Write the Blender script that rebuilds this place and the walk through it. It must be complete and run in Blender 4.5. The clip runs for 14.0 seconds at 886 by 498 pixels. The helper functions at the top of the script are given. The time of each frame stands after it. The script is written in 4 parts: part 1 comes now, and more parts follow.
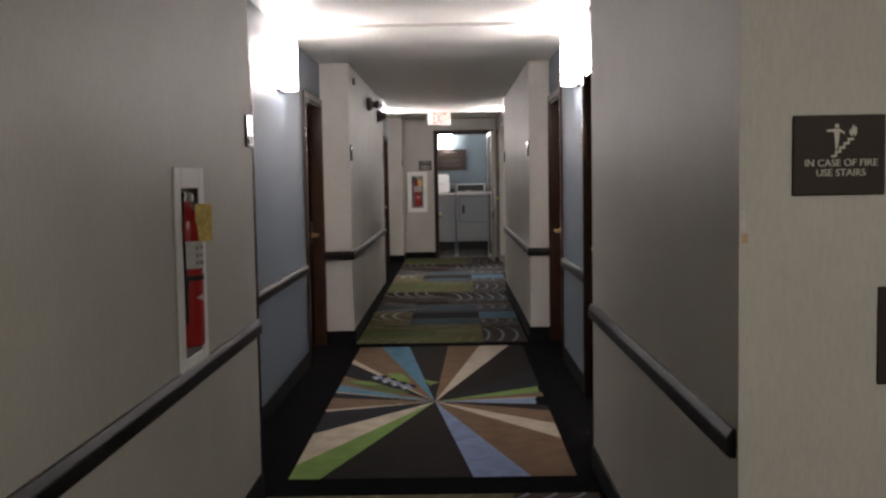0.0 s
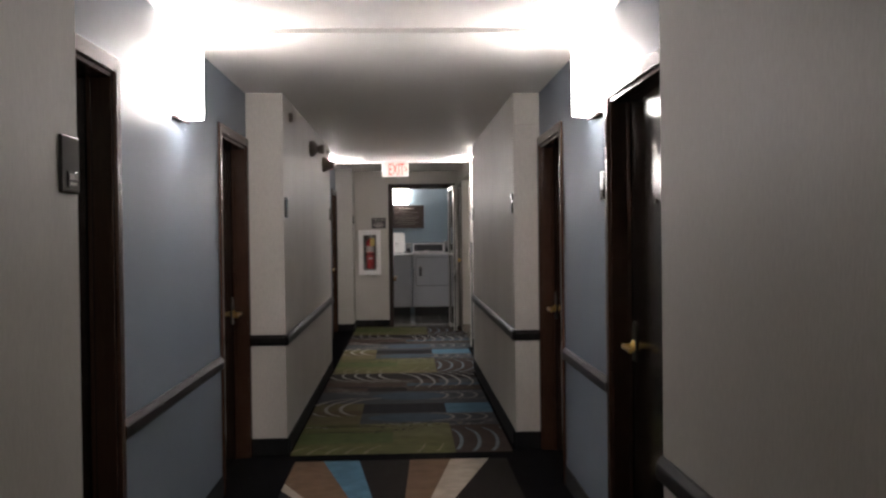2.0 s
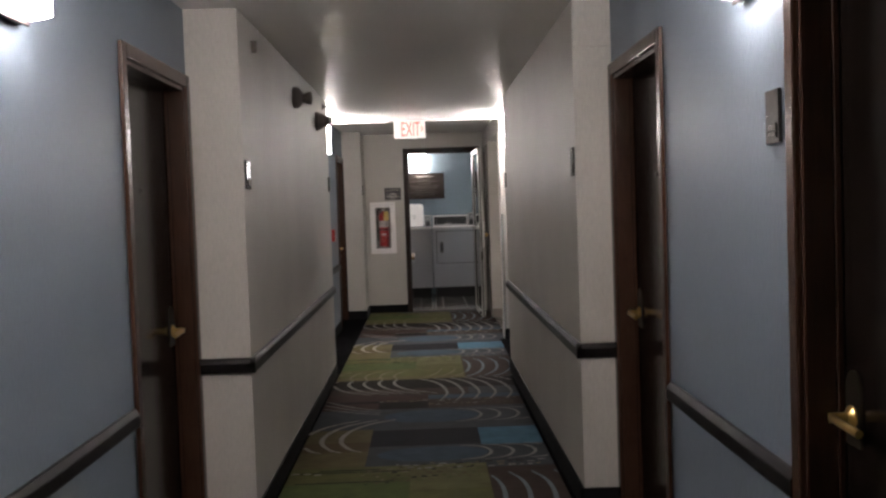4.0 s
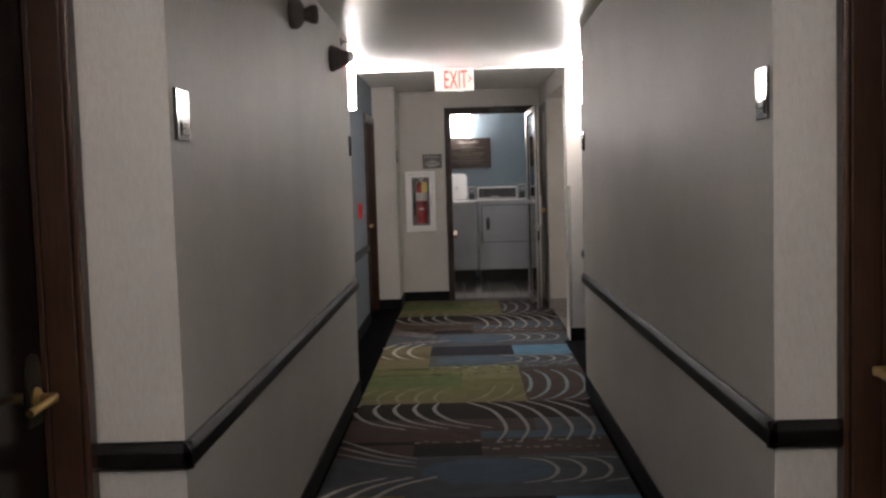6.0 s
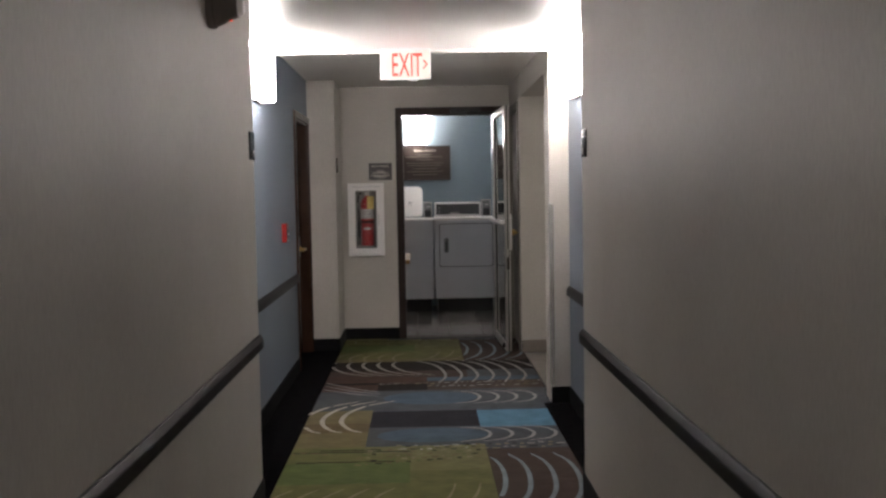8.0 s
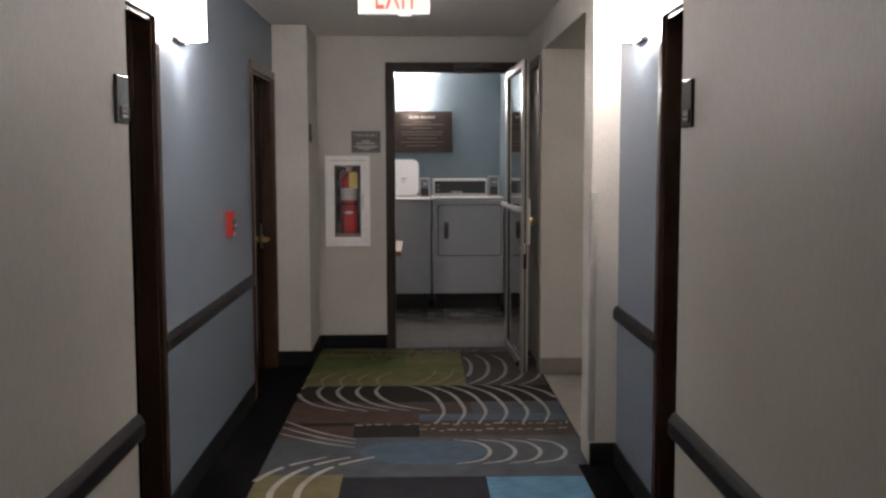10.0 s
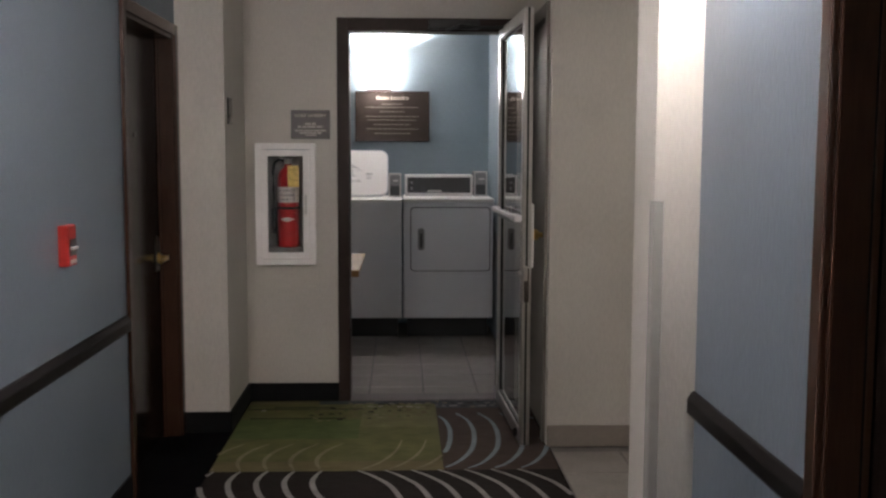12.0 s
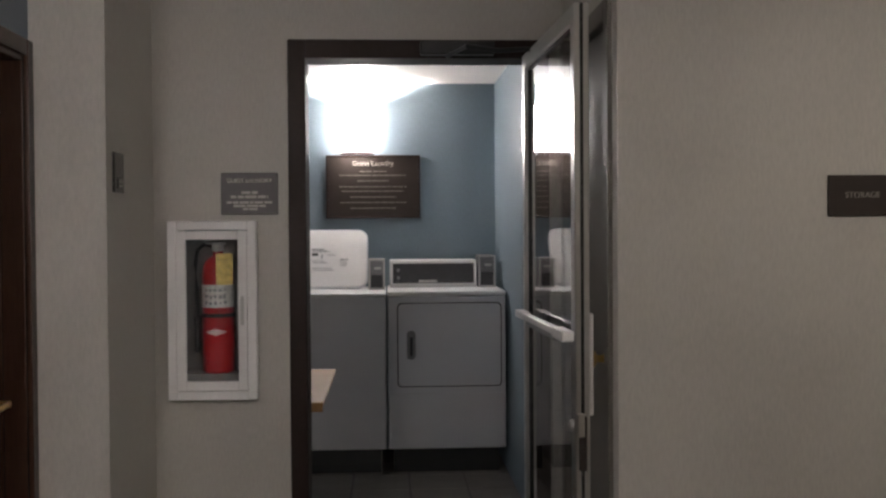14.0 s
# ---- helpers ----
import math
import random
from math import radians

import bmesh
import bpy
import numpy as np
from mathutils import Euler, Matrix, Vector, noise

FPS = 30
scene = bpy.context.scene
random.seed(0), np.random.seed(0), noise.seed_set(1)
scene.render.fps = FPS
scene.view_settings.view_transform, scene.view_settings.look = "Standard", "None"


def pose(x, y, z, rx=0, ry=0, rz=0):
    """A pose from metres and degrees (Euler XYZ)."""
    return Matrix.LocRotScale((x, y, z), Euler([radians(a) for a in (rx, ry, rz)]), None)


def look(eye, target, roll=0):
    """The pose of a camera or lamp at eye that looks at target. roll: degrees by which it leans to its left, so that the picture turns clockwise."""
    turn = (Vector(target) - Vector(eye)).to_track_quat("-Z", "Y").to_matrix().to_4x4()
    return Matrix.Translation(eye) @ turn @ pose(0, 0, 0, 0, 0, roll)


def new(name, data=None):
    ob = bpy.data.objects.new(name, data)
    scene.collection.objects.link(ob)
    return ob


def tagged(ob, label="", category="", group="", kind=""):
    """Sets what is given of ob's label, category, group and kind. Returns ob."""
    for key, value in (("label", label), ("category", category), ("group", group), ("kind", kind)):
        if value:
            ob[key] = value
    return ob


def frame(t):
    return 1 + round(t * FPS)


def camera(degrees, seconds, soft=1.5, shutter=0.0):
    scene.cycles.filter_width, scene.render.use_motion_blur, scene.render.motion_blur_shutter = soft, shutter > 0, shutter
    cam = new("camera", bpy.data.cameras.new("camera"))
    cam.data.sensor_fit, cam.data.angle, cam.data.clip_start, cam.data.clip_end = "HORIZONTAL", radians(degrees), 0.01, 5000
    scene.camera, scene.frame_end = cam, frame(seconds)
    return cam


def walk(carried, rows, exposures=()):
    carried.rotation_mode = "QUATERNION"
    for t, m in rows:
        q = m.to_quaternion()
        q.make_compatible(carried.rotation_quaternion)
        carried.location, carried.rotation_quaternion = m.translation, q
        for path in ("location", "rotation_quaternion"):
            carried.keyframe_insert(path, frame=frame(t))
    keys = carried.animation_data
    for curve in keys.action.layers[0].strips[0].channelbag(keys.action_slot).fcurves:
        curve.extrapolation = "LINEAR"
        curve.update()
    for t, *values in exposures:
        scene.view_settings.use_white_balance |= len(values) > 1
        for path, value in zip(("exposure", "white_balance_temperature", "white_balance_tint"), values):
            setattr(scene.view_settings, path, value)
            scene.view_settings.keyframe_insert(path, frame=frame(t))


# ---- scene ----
cam = camera(47.9, 14.0, soft=2.5)
PATH = [
    (0, (-0.05, -0.194, 1.313), (-0.072, 1.802, 1.174), -1.0),
    (0.3, (-0.053, 0.063, 1.332), (-0.001, 2.06, 1.232), -1.5),
    (0.5, (-0.059, 0.237, 1.345), (0.001, 2.234, 1.261), -1.6),
    (0.8, (-0.083, 0.508, 1.369), (0.032, 2.503, 1.3), -1.6),
    (1, (-0.098, 0.69, 1.379), (0.087, 2.68, 1.33), -1.8),
    (1.3, (-0.103, 0.963, 1.371), (0.104, 2.952, 1.335), -2.0),
    (1.5, (-0.105, 1.144, 1.362), (0.098, 3.133, 1.332), -1.9),
    (1.8, (-0.118, 1.408, 1.355), (-0.017, 3.405, 1.331), -0.3),
    (2, (-0.126, 1.585, 1.353), (-0.049, 3.583, 1.326), -0.7),
    (2.3, (-0.135, 1.858, 1.36), (-0.06, 3.857, 1.324), -1.0),
    (2.5, (-0.134, 2.046, 1.367), (-0.038, 4.042, 1.295), -1.6),
    (2.8, (-0.114, 2.34, 1.375), (-0.014, 4.336, 1.288), -1.7),
    (3, (-0.092, 2.537, 1.381), (-0.037, 4.534, 1.297), -1.7),
    (3.2, (-0.052, 2.724, 1.387), (-0.041, 4.722, 1.295), -1.6),
    (5.3, (-0.198, 4.761, 1.358), (-0.116, 6.758, 1.28), -2.7),
    (5.5, (-0.186, 4.938, 1.375), (-0.147, 6.936, 1.289), -2.5),
    (5.8, (-0.185, 5.241, 1.372), (-0.229, 7.237, 1.241), -2.2),
    (6, (-0.183, 5.443, 1.368), (-0.225, 7.438, 1.225), -1.7),
    (6.3, (-0.172, 5.732, 1.368), (-0.165, 7.726, 1.22), -1.4),
    (6.5, (-0.165, 5.919, 1.368), (-0.109, 7.914, 1.226), -1.5),
    (6.8, (-0.157, 6.191, 1.368), (-0.032, 8.185, 1.26), -0.8),
    (7, (-0.156, 6.372, 1.368), (-0.034, 8.366, 1.26), -0.7),
    (7.3, (-0.167, 6.647, 1.369), (-0.031, 8.639, 1.252), -0.6),
    (7.5, (-0.171, 6.831, 1.371), (-0.033, 8.822, 1.24), -0.9),
    (7.8, (-0.159, 7.111, 1.375), (-0.079, 9.104, 1.237), -1.0),
    (8, (-0.146, 7.291, 1.379), (-0.102, 9.287, 1.259), -1.0),
    (8.2, (-0.129, 7.439, 1.383), (-0.075, 9.435, 1.266), -0.8),
    (10.3, (-0.112, 9.378, 1.432), (-0.065, 11.369, 1.246), -0.1),
    (10.5, (-0.075, 9.584, 1.425), (-0.046, 11.578, 1.268), -0.6),
    (10.8, (-0.069, 9.849, 1.408), (-0.061, 11.846, 1.295), -0.6),
    (11, (-0.067, 10.025, 1.397), (-0.067, 12.022, 1.287), -0.5),
    (11.3, (-0.059, 10.3, 1.384), (-0.037, 12.295, 1.253), -0.6),
    (11.5, (-0.05, 10.485, 1.38), (0.016, 12.477, 1.215), -0.4),
    (11.8, (-0.022, 10.765, 1.39), (0.071, 12.755, 1.21), -0.1),
    (12, (-0.004, 10.949, 1.397), (0.078, 12.938, 1.205), 0.2),
    (12.3, (0.007, 11.211, 1.395), (0.078, 13.199, 1.194), 1.0),
    (12.5, (0.014, 11.384, 1.394), (0.085, 13.375, 1.219), 1.0),
    (12.8, (0.037, 11.652, 1.398), (0.118, 13.644, 1.23), 0.8),
    (13, (0.054, 11.831, 1.401), (0.133, 13.824, 1.248), 0.7),
    (13.3, (0.083, 12.094, 1.4), (0.082, 14.091, 1.278), -0.0),
    (13.5, (0.089, 12.268, 1.4), (0.06, 14.264, 1.279), -0.2),
    (13.8, (0.052, 12.525, 1.403), (0.113, 14.523, 1.341), -0.3),
    (14, (0.019, 12.696, 1.405), (0.126, 14.692, 1.368), -0.4),
]
walk(cam, [(t, look(eye, target, roll)) for t, eye, target, roll in PATH], [(0.0, 0.14), (1.0, -0.08), (2.5, 0.0), (3.2, 0.14), (5.5, 0.14), (6.5, 0.06), (7.5, 0.0), (8.2, 0.08), (10.3, 0.16), (12.5, 0.2), (14.0, -0.1)])

# ---------------------------------------------------------------- light
world = bpy.data.worlds.new("world")
scene.world = world
world.use_nodes = True
world.node_tree.nodes["Background"].inputs[0].default_value = (0.02, 0.022, 0.025, 1)
world.node_tree.nodes["Background"].inputs[1].default_value = 0.2
SCONCE_POWER, FAR_SCONCE_POWER, LAUNDRY_SCONCE_POWER = 56.0, 74.0, 48.0
BULB_POWER, FAR_BULB_POWER, LAUNDRY_BULB_POWER = 32000.0, 56000.0, 46000.0
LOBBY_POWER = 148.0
SIDE_POWER = 22.0

# ---------------------------------------------------------------- plan
XL, XR = -0.872, 0.568          # faces of the narrow stretches
AL, AR1, AR2 = -1.10, 0.735, 0.797  # faces of the recessed stretches
OUT_L, OUT_R = -1.34, 1.02      # backs of the side walls
CEIL_A, CEIL_B, CEIL_C = 2.268, 2.248, 2.32
Y_LOBBY, Y_A1L, Y_A1R, Y_N2L, Y_N2R, Y_A2L, Y_A2R, Y_PIER, Y_P2, Y_END = 1.97, 3.90, 4.255, 7.81, 7.87, 11.695, 11.668, 13.60, 15.878, 16.5
RAIL_Z0, RAIL_Z1 = 0.684, 0.75
BASE_H = 0.105

# ---------------------------------------------------------------- materials
def nodes_of(name):
    m = bpy.data.materials.new(name)
    m.use_nodes = True
    nt = m.node_tree
    return m, nt, nt.nodes["Principled BSDF"]


def mat(name, colour, rough=0.6, metal=0.0, vary=0.12, scale=6.0, bump=0.0, bump_scale=60.0, stretch=(1, 1, 1), coat=0.0, spec=0.5, fine=None):
    """A surface with blotches at one scale and grain at another."""
    m, nt, b = nodes_of(name)
    n, l = nt.nodes, nt.links
    co = n.new("ShaderNodeTexCoord")
    mp = n.new("ShaderNodeMapping")
    mp.inputs["Scale"].default_value = stretch
    l.new(co.outputs["Object"], mp.inputs["Vector"])
    big = n.new("ShaderNodeTexNoise")
    big.inputs["Scale"].default_value = scale
    big.inputs["Detail"].default_value = 4
    l.new(co.outputs["Object"], big.inputs["Vector"])
    small = n.new("ShaderNodeTexNoise")
    small.inputs["Scale"].default_value = fine or bump_scale
    small.inputs["Detail"].default_value = 3
    l.new(mp.outputs["Vector"], small.inputs["Vector"])
    add = n.new("ShaderNodeMath")
    add.operation = "ADD"
    l.new(big.outputs["Fac"], add.inputs[0])
    l.new(small.outputs["Fac"], add.inputs[1])
    ramp = n.new("ShaderNodeMapRange")
    ramp.inputs["From Min"].default_value = 0.6
    ramp.inputs["From Max"].default_value = 1.4
    ramp.inputs["To Min"].default_value = 1 - vary
    ramp.inputs["To Max"].default_value = 1 + vary
    l.new(add.outputs[0], ramp.inputs["Value"])
    mul = n.new("ShaderNodeVectorMath")
    mul.operation = "SCALE"
    mul.inputs[0].default_value = colour[:3]
    l.new(ramp.outputs["Result"], mul.inputs["Scale"])
    l.new(mul.outputs["Vector"], b.inputs["Base Color"])
    b.inputs["Roughness"].default_value = rough
    b.inputs["Metallic"].default_value = metal
    b.inputs["Coat Weight"].default_value = coat
    b.inputs["Specular IOR Level"].default_value = spec
    if bump:
        bp = n.new("ShaderNodeBump")
        bp.inputs["Strength"].default_value = bump
        bp.inputs["Distance"].default_value = 0.004
        l.new(small.outputs["Fac"], bp.inputs["Height"])
        l.new(bp.outputs["Normal"], b.inputs["Normal"])
    return m


def wallpaper(name, colour, rough, spec):
    """Vinyl wallpaper with short upright threads."""
    return mat(name, colour, rough, vary=0.105, scale=2.3, bump=0.31, bump_scale=120.0, stretch=(1, 1, 0.3), spec=spec)


def glow(name, colour, strength, base=None):
    m, nt, b = nodes_of(name)
    b.inputs["Base Color"].default_value = (*(base or colour), 1)
    b.inputs["Emission Color"].default_value = (*colour, 1)
    b.inputs["Emission Strength"].default_value = strength
    return m


def glass(name, tint=(1, 1, 1), rough=0.0):
    m, nt, b = nodes_of(name)
    b.inputs["Base Color"].default_value = (*tint, 1)
    b.inputs["Roughness"].default_value = rough
    b.inputs["IOR"].default_value = 1.5
    b.inputs["Transmission Weight"].default_value = 1.0
    return m


M_BEIGE = wallpaper("beige_wallpaper", (0.475, 0.451, 0.411), 0.50, 0.42)
M_BLUE = wallpaper("blue_wallpaper", (0.130, 0.157, 0.191), 0.44, 0.38)
M_TEAL = wallpaper("teal_wallpaper", (0.19, 0.245, 0.285), 0.45, 0.4)
M_CEIL = mat("ceiling_paint", (0.83, 0.80, 0.765), 0.42, vary=0.04, scale=1.2, bump=0.5, bump_scale=160)
M_RAIL = mat("dark_rail", (0.0055, 0.0045, 0.0045), 0.42, spec=0.14, vary=0.25, scale=8, bump=0.1, bump_scale=90, stretch=(1, 0.1, 1))
M_BASE = mat("black_base", (0.0045, 0.0045, 0.005), 0.7, vary=0.3, scale=5, spec=0.15)
M_GREYBASE = mat("grey_vinyl_base", (0.20, 0.175, 0.15), 0.5, vary=0.1)
M_DOOR = mat("dark_stained_door", (0.0085, 0.006, 0.005), 0.17, vary=0.35, scale=3, bump=0.03, bump_scale=40, stretch=(6, 6, 0.25), spec=0.2)
M_CASING = mat("brown_door_frame", (0.044, 0.0215, 0.014), 0.27, spec=0.42, vary=0.25, scale=4, bump=0.06, bump_scale=50, stretch=(4, 4, 0.3))
M_BRONZE = mat("dark_bronze_frame", (0.026, 0.015, 0.012), 0.5, vary=0.2, scale=6, spec=0.25)
M_STEELFRAME = mat("grey_painted_steel", (0.16, 0.145, 0.125), 0.45, vary=0.1)
M_BRASS = mat("polished_brass", (0.78, 0.56, 0.22), 0.28, metal=1.0, vary=0.12, scale=20)
M_OLDBRASS = mat("dull_brass_plate", (0.022, 0.017, 0.011), 0.42, metal=0.4, vary=0.3, scale=25)
M_CHROME = mat("brushed_aluminium", (0.62, 0.61, 0.59), 0.3, metal=1.0, vary=0.08, scale=10, bump=0.05, bump_scale=120, stretch=(1, 1, 0.05))
M_WHITE = mat("white_enamel", (0.84, 0.83, 0.82), 0.35, vary=0.04, scale=4)
M_WHITEMETAL = mat("white_painted_metal", (0.84, 0.82, 0.81), 0.4, vary=0.05, scale=6)
M_APPL = mat("appliance_enamel", (0.68, 0.69, 0.72), 0.35, vary=0.05, scale=3, bump=0.03, bump_scale=200)
M_DARKPANEL = mat("dark_console_panel", (0.045, 0.045, 0.048), 0.35, vary=0.2)
M_GREYBOX = mat("grey_coin_box", (0.25, 0.25, 0.26), 0.35, metal=0.5, vary=0.2, scale=20)
M_BLACK = mat("black_plastic", (0.012, 0.012, 0.013), 0.4, vary=0.2)
M_PLAQUE = mat("glossy_dark_plate", (0.03, 0.027, 0.025), 0.12, metal=0.0, vary=0.1, scale=12)
M_SIGN = mat("bronze_sign", (0.034, 0.025, 0.021), 0.6, vary=0.12, scale=10, spec=0.25)
M_SIGNGREY = mat("grey_sign", (0.066, 0.058, 0.058), 0.4, vary=0.12, scale=10)
M_LETTER = mat("pale_lettering", (0.58, 0.54, 0.46), 0.5, vary=0.05)
M_LETTERDIM = mat("dim_lettering", (0.44, 0.40, 0.36), 0.5, vary=0.1)
M_RED = mat("red_enamel", (0.36, 0.012, 0.014), 0.3, vary=0.12, scale=12, coat=0.3)
M_ALARM = mat("red_plastic", (0.34, 0.022, 0.018), 0.4, vary=0.08)
M_YELLOW = mat("yellow_tag", (0.68, 0.50, 0.15), 0.6, vary=0.28, scale=30)
M_LABEL = mat("paper_label", (0.55, 0.53, 0.50), 0.6, vary=0.15, scale=40)
M_FAINT = mat("faint_print", (0.27, 0.27, 0.28), 0.6)
M_LETTERFAINT = mat("faint_lettering", (0.22, 0.20, 0.18), 0.5, vary=0.1)
M_PRINTDIM = mat("dull_small_print", (0.13, 0.115, 0.10), 0.6, vary=0.2)
M_INK = mat("grey_print", (0.22, 0.22, 0.23), 0.6)
M_RUBBER = mat("black_rubber", (0.015, 0.015, 0.015), 0.6, vary=0.2)
M_DEVICE = mat("taupe_plastic", (0.165, 0.142, 0.128), 0.5, vary=0.1)
M_CLEAR = mat("clear_plastic", (0.55, 0.54, 0.52), 0.25, vary=0.05)
M_CLEAR.node_tree.nodes["Principled BSDF"].inputs["Alpha"].default_value = 0.3
M_TUB = mat("dark_cabinet_lining", (0.20, 0.19, 0.18), 0.5, vary=0.15)
M_GLASS = glass("pane_glass", (0.93, 0.95, 0.95))
M_WOOD = mat("pale_maple", (0.50, 0.34, 0.20), 0.45, vary=0.15, scale=5, bump=0.05, bump_scale=30, stretch=(1, 8, 1))
M_PLY = mat("plywood_edge", (0.34, 0.19, 0.08), 0.6, vary=0.2, scale=10)
M_TILE = mat("pale_floor_tile", (0.26, 0.243, 0.225), 0.10, vary=0.14, scale=7, bump=0.02, bump_scale=60)
M_GROUT = mat("grey_grout", (0.11, 0.10, 0.095), 0.9, vary=0.15)
M_SHADE = glow("glowing_diffuser", (1.0, 0.91, 0.88), SCONCE_POWER)
M_BULB = glow("lamp_tube", (1.0, 0.91, 0.88), BULB_POWER)
# same kind of sconce, copied with more power to brighten the far stretch
M_FARSHADE = glow("glowing_far_diffuser", (1.0, 0.91, 0.88), FAR_SCONCE_POWER)
M_FARBULB = glow("far_lamp_tube", (1.0, 0.91, 0.88), FAR_BULB_POWER)
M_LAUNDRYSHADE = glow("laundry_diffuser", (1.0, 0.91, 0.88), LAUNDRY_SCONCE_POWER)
M_LAUNDRYBULB = glow("laundry_lamp_tube", (1.0, 0.91, 0.88), LAUNDRY_BULB_POWER)
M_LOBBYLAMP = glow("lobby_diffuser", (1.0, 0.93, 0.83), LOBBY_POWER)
M_SIDELAMP = glow("side_room_diffuser", (1.0, 0.90, 0.80), SIDE_POWER)
M_EXITFACE = glow("lit_exit_face", (1.0, 0.78, 0.69), 0.60, (0.35, 0.33, 0.31))
M_EXITRED = glow("lit_exit_letters", (1.0, 0.14, 0.10), 0.80, (0.25, 0.02, 0.015))
M_LED = glow("red_indicator", (1.0, 0.08, 0.03), 2.0)


def carpet(name, colour):
    return mat("carpet_" + name, colour, 0.95, vary=0.30, scale=9, bump=0.6, bump_scale=90, stretch=(0.16, 1, 1), spec=0.1, fine=75)


C_BLACK = carpet("black", (0.0026, 0.0024, 0.0028))
C_BLACK.node_tree.nodes["Principled BSDF"].inputs["Specular IOR Level"].default_value = 0.02
C_DARK = carpet("dark_brown", (0.0115, 0.0088, 0.0076))
C_BROWN = carpet("brown", (0.046, 0.033, 0.027))
C_UMBER = carpet("umber", (0.088, 0.066, 0.036))
C_TAN = carpet("tan", (0.132, 0.084, 0.052))
C_CREAM = carpet("cream", (0.36, 0.31, 0.25))
C_GREEN = carpet("green", (0.128, 0.200, 0.056))
C_MOSS = carpet("moss", (0.072, 0.092, 0.033))
C_OLIVE = carpet("olive", (0.092, 0.094, 0.038))
C_LIME = carpet("pale_olive", (0.112, 0.110, 0.052))
C_RUST = carpet("red_brown", (0.050, 0.030, 0.023))
C_KHAKI = carpet("khaki", (0.108, 0.094, 0.048))
C_BLUE = carpet("blue", (0.048, 0.070, 0.092))
C_SKY = carpet("sky_blue", (0.070, 0.150, 0.215))
C_PERI = carpet("periwinkle", (0.145, 0.185, 0.29))
C_SLATE = carpet("slate", (0.050, 0.054, 0.060))
C_CHAR = carpet("charcoal", (0.012, 0.012, 0.0145))
C_LINE = carpet("pale_line", (0.205, 0.20, 0.19))
C_BLUELINE = carpet("blue_grey_line", (0.145, 0.180, 0.205))
C_HOOK = carpet("pale_hook", (0.28, 0.26, 0.23))
C_PALE = carpet("straw", (0.165, 0.142, 0.088))

# ---------------------------------------------------------------- mesh helpers
def mesh_object(name, bm, material, smooth=False):
    me = bpy.data.meshes.new(name)
    bm.normal_update()
    bm.to_mesh(me)
    bm.free()
    for m in material if isinstance(material, (list, tuple)) else [material]:
        me.materials.append(m)
    if smooth:
        for p in me.polygons:
            p.use_smooth = True
        me.set_sharp_from_angle(angle=radians(35))
    return new(name, me)


def part(name, bm, material, parent, label="", smooth=False):
    ob = mesh_object(name, bm, material, smooth)
    ob.parent = parent
    return tagged(ob, label)


def thing(name, label, category, m=None, group=""):
    ob = new(name)
    ob.empty_display_size = 0.05
    if m is not None:
        ob.matrix_basis = m
    return tagged(ob, label, category, group)


def setting(name, bm, material, label="", smooth=False):
    return tagged(mesh_object(name, bm, material, smooth), label, "", "", "structure")


def box(x0, x1, y0, y1, z0, z1, bevel=0.0, bm=None, seg=1):
    own = bmesh.new()
    vs = bmesh.ops.create_cube(own, size=1)["verts"]
    for v in vs:
        v.co = Vector(((x0 + x1) / 2 + v.co.x * (x1 - x0), (y0 + y1) / 2 + v.co.y * (y1 - y0), (z0 + z1) / 2 + v.co.z * (z1 - z0)))
    if bevel:
        bmesh.ops.bevel(own, geom=own.edges[:], offset=bevel, segments=seg, affect="EDGES", profile=0.6)
    return own if bm is None else join(bm, own)


def join(bm, other):
    """Adds other into bm."""
    tmp = bpy.data.meshes.new("tmp")
    other.to_mesh(tmp)
    other.free()
    bm.from_mesh(tmp)
    bpy.data.meshes.remove(tmp)
    return bm


def lathe(profile, n=24):
    """A solid of revolution about z from (radius, z) pairs."""
    bm = bmesh.new()
    rings = []
    for r, z in profile:
        rings.append([bm.verts.new((r * math.cos(2 * math.pi * k / n), r * math.sin(2 * math.pi * k / n), z)) for k in range(n)])
    for a, b in zip(rings, rings[1:]):
        for k in range(n):
            bm.faces.new((a[k], a[(k + 1) % n], b[(k + 1) % n], b[k]))
    bm.faces.new(list(reversed(rings[0])))
    bm.faces.new(rings[-1])
    return bm


def tube(points, r, n=10):
    """A round bar along points."""
    bm = bmesh.new()
    pts = [Vector(p) for p in points]
    rings = []
    for i, p in enumerate(pts):
        d = (pts[min(i + 1, len(pts) - 1)] - pts[max(i - 1, 0)]).normalized()
        u = d.cross((0, 0, 1))
        u = u.normalized() if u.length > 1e-3 else Vector((1, 0, 0))
        w = d.cross(u)
        rings.append([bm.verts.new(p + r * (math.cos(2 * math.pi * k / n) * u + math.sin(2 * math.pi * k / n) * w)) for k in range(n)])
    for a, b in zip(rings, rings[1:]):
        for k in range(n):
            bm.faces.new((a[k], a[(k + 1) % n], b[(k + 1) % n], b[k]))
    bm.faces.new(rings[0])
    bm.faces.new(list(reversed(rings[-1])))
    bmesh.ops.recalc_face_normals(bm, faces=bm.faces[:])
    return bm


